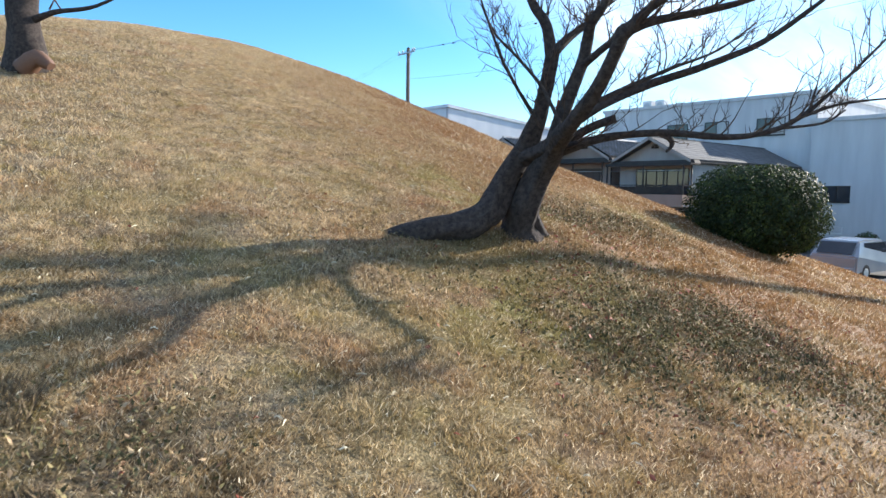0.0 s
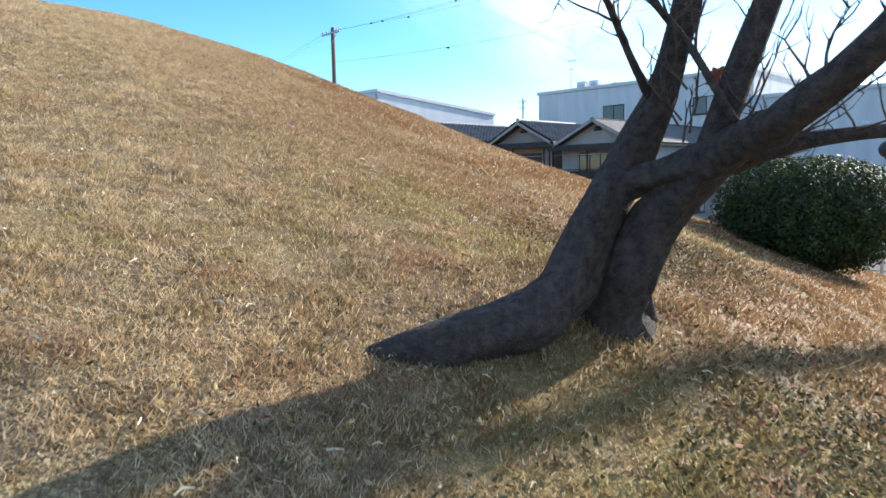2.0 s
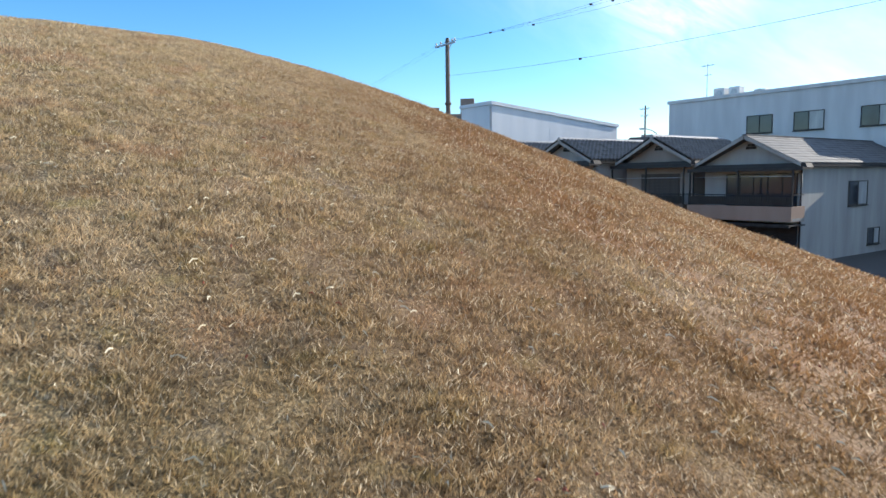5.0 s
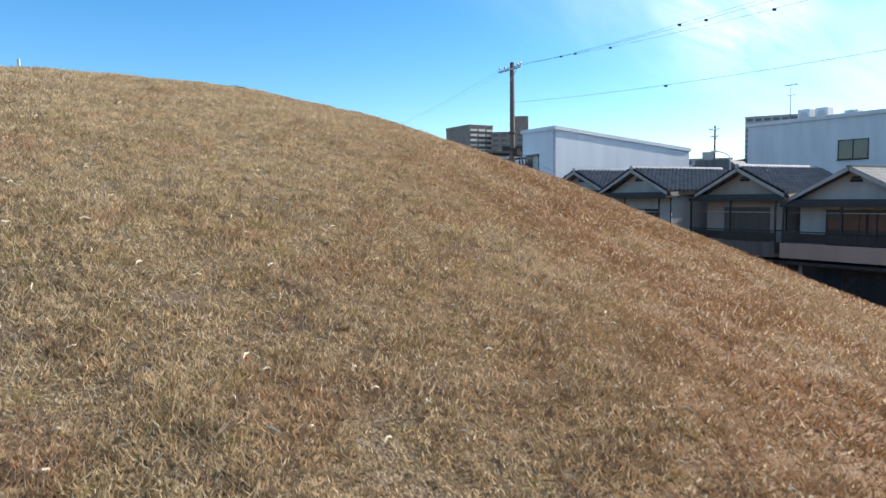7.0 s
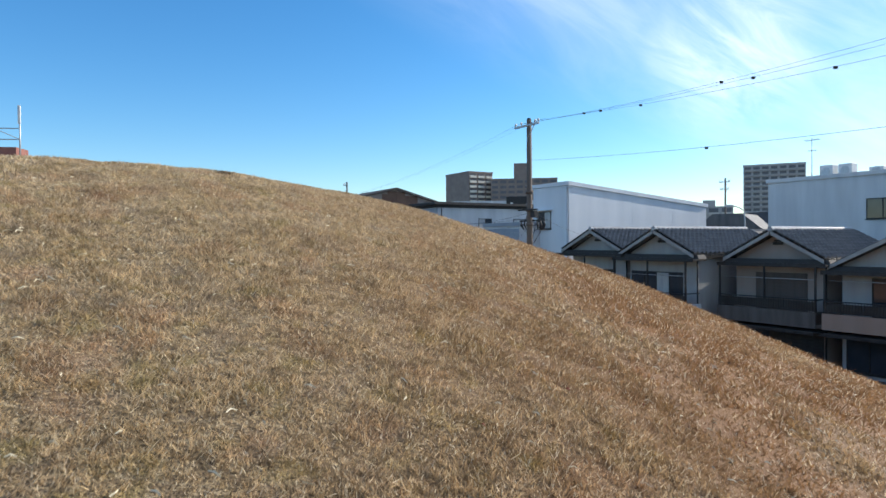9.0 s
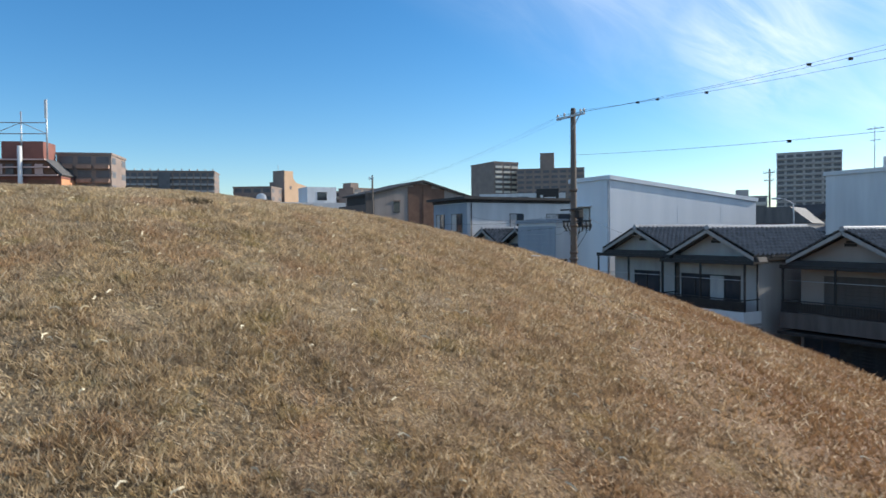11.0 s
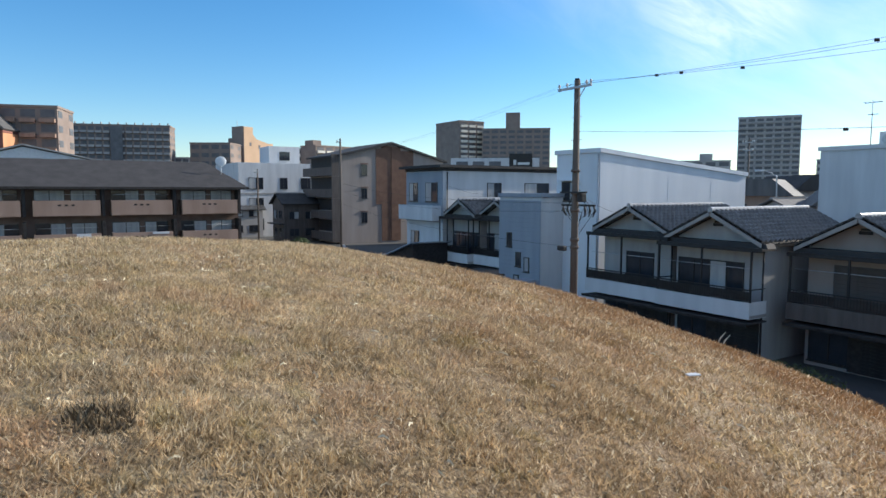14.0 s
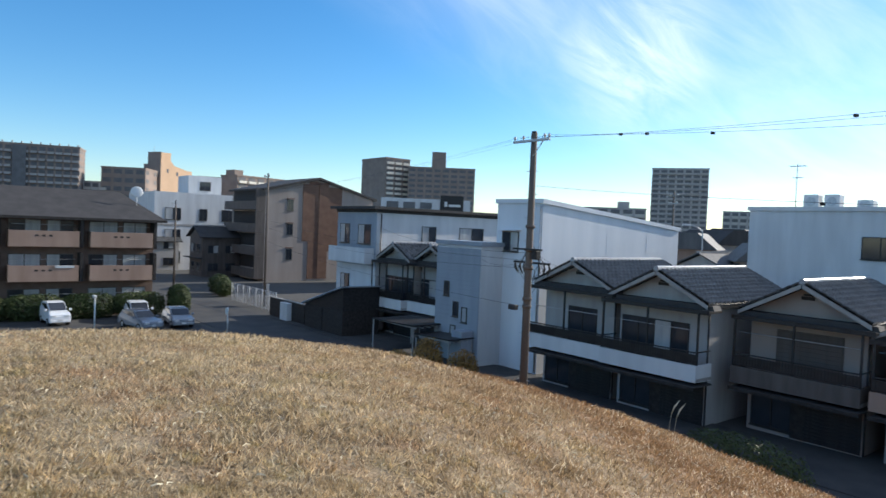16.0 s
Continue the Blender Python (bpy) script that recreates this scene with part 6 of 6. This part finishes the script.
def weeds(name, n, places, size, material, seed, label):
    """Small upright and curled leaves strewn thickly about a few places."""
    r = np.random.default_rng(seed)
    share = np.array([p[3] for p in places], float)
    pick = r.choice(len(places), n, p=share / share.sum())
    px_ = np.array([p[0] for p in places])[pick] + r.normal(0, 1, n) * np.array([p[2] for p in places])[pick]
    py_ = np.array([p[1] for p in places])[pick] + r.normal(0, 1, n) * np.array([p[2] for p in places])[pick]
    clump = np.sin(9.1 * px_ + 2 * np.sin(4.3 * py_)) * np.sin(8.3 * py_ + 2 * np.sin(5.1 * px_))
    keep = r.uniform(-1.6, 1, n) < clump
    px_, py_ = px_[keep], py_[keep]
    n = len(px_)
    c = np.stack([px_, py_, ground_z(px_, py_) + r.uniform(0.008, 0.045, n)], 1)
    u = r.normal(0, 1, (n, 3))
    u /= np.linalg.norm(u, axis=1)[:, None]
    w = np.cross(u, r.normal(0, 1, (n, 3)))
    w /= np.linalg.norm(w, axis=1)[:, None]
    ln = size * r.uniform(0.5, 1.3, n)[:, None]
    v = np.stack([c - u * ln, c + w * ln * 0.45, c + u * ln + np.array([0, 0, 0.006]), c - w * ln * 0.45], 1).reshape(-1, 3)
    me = bpy.data.meshes.new(name)
    me.from_pydata(v.tolist(), [], np.arange(4 * n).reshape(-1, 4).tolist())
    me.materials.append(M[material])
    return tagged(new(name, me), label, "plant litter", kind="stuff")


WEEDY = ((1.5, 5.0, 0.5, 3), (2.2, 5.6, 0.55, 3), (2.7, 4.9, 0.5, 2), (1.2, 4.2, 0.4, 1.5), (1.5, 7.9, 0.5, 1.5), (2.4, 8.7, 0.5, 1.2), (-1.2, 2.4, 0.25, 0.5), (-0.3, 5.2, 0.5, 0.6))
weeds("weeds", 26000, WEEDY, 0.016, "weed", 91, "withered green and brown weeds in the lawn beneath the tree")
weeds("leaf_litter", 5200, WEEDY, 0.019, "litter_leaf", 92, "curled tan and russet dry leaves among the weeds")
small_house(-18.0, 30.0, 6.0, 6.0, 7.4, "pale low house with grey roof behind the workshop", "offwhite", "slate")
small_house(-9.5, 33.0, 6.5, 7.0, 7.0, "old house with weathered tiled roof behind the workshop", "beige", "tile")
small_house(-14.0, 44.0, 8.0, 7.0, 8.6, "grey house with dark roof behind the workshop", "far_grey", "roofdark")
gw = street_thing("garden_wall", -9.0, 22.5, "tile-capped garden wall behind the row of houses", "wall")
part("wall", B((0, 4.2, 0, 0.25, 0, 6.2)), M["conc"], gw)
cap2 = mesh_from("wall_tile", prism([(0, 0), (0.26, 0), (0.2, 0.14), (0.06, 0.14)], -0.25, 0.5), M["tile"])
for k in range(15):
    part("wall_tile", cap2, None, gw, m=pose(0.1 + k * 0.27, 0, 6.2))


# ---- grass ----
def lawn(name, n, lo, hi, width, height, seed, label):
    """Dry blades strewn over the mound at plan distances lo to hi from the trodden line."""
    r = np.random.default_rng(seed)
    line = np.array([(0.2, -1.0), (-0.5, 3.0), (-0.8, 6.0), (-1.7, 10.0), (-3.1, 15.0), (-4.6, 18.0), (-6.2, 21.5)])
    out = []
    have = 0
    while have < n:
        m = 400000
        x, y = r.uniform(-26, 13, m), r.uniform(-4, 34, m)
        d = np.full(m, 1e9)
        for a, b in zip(line[:-1], line[1:]):
            ab = b - a
            t = np.clip(((x - a[0]) * ab[0] + (y - a[1]) * ab[1]) / (ab @ ab), 0, 1)
            d = np.minimum(d, np.hypot(x - a[0] - t * ab[0], y - a[1] - t * ab[1]))
        clump = 0.6 * np.sin(7.3 * x + 2 * np.sin(3.1 * y)) * np.sin(6.7 * y + 2 * np.sin(2.7 * x)) + 0.5 * np.sin(23 * x + 3 * np.sin(11 * y)) * np.sin(21 * y + 3 * np.sin(13 * x))
        z = ground_z(x, y)
        keep = (d >= lo) & (d < hi) & (r.uniform(-2.2, 1, m) < clump) & (z > 0.2)
        out.append(np.stack([x, y, z, clump], 1)[keep])
        have += keep.sum()
    q = np.concatenate(out)[:n]
    n = len(q)
    a = r.uniform(0, 2 * np.pi, n)
    lean = r.normal(0, 0.7, (n, 2))
    hgt = height * r.uniform(0.45, 1.25, n) * (1 + 0.45 * q[:, 3])
    wid = width * r.uniform(0.6, 1.4, n)
    base = q[:, :3] - np.array([0, 0, 0.006])
    side = np.stack([np.cos(a) * wid / 2, np.sin(a) * wid / 2, np.zeros(n)], 1)
    tip = base + np.stack([lean[:, 0] * hgt, lean[:, 1] * hgt, hgt], 1)
    co = np.stack([base - side, base + side, tip], 1).reshape(-1, 3)
    me = bpy.data.meshes.new(name)
    me.vertices.add(3 * n)
    me.vertices.foreach_set("co", co.ravel())
    me.loops.add(3 * n)
    me.loops.foreach_set("vertex_index", np.arange(3 * n, dtype=np.int32))
    me.polygons.add(n)
    me.polygons.foreach_set("loop_start", np.arange(0, 3 * n, 3, dtype=np.int32))
    me.polygons.foreach_set("loop_total", np.full(n, 3, np.int32))
    me.update(calc_edges=True)
    me.materials.append(M["blade"])
    return tagged(new(name, me), label, "grass", kind="stuff")


lawn("grass", 1300000, 0.0, 2.3, 0.0075, 0.034, 1, "short dry straw-coloured grass along the walked line")
lawn("grass", 850000, 2.3, 7.0, 0.012, 0.042, 2, "short dry grass on the mound's flank")
lawn("grass", 480000, 7.0, 24.0, 0.022, 0.05, 3, "short dry grass on the far parts of the mound")

# long bleached stalks and dark dead leaves lying in the grass
def lying(name, n, length, width, material, seed, label, x_lo, x_hi):
    r = np.random.default_rng(seed)
    x, y = r.uniform(x_lo, x_hi, n), r.uniform(0, 27, n)
    a, ln = r.uniform(0, 2 * np.pi, n), length * r.uniform(0.35, 1.0, n)
    wd, bend = width * r.uniform(0.6, 1.3, n), r.normal(0, 0.22, n)
    v, f = [], []
    for k in range(n):
        base = len(v)
        for j, (t, wide) in enumerate(((0, 0.5), (0.5, 1.0), (1.0, 0.15))):
            ang = a[k] + bend[k] * j
            cx, cy = x[k] + math.cos(ang) * ln[k] * t, y[k] + math.sin(ang) * ln[k] * t
            z = float(ground_z(cx, cy)) + 0.016 + 0.008 * (j == 1)
            nx, ny = -math.sin(ang) * wd[k] * wide / 2, math.cos(ang) * wd[k] * wide / 2
            v += [(cx - nx, cy - ny, z), (cx + nx, cy + ny, z + 0.006), (cx, cy, z + wd[k] * 0.6)]
        for q in (0, 3):
            f += [(base + q, base + q + 2, base + q + 5, base + q + 3), (base + q + 2, base + q + 1, base + q + 4, base + q + 5)]
    me = bpy.data.meshes.new(name)
    me.from_pydata(v, [], f)
    me.materials.append(M[material])
    return tagged(new(name, me), label, "plant litter", kind="stuff")


lying("dry_stalks", 6500, 0.06, 0.0045, "straw", 21, "long bleached stalks lying in the dry grass", -9, 5)
lying("dead_leaves", 1100, 0.032, 0.013, "tuft", 22, "small dark dead leaves lying in the dry grass", -4, 5)
lying("dead_leaves", 300, 0.035, 0.014, "deadleaf", 23, "small russet dead leaves lying in the dry grass", -3, 5)

# ---- roof tiles laid one by one on the nearest slopes ----
for job in ROOF_PIECES:
    single_tiles(*job)
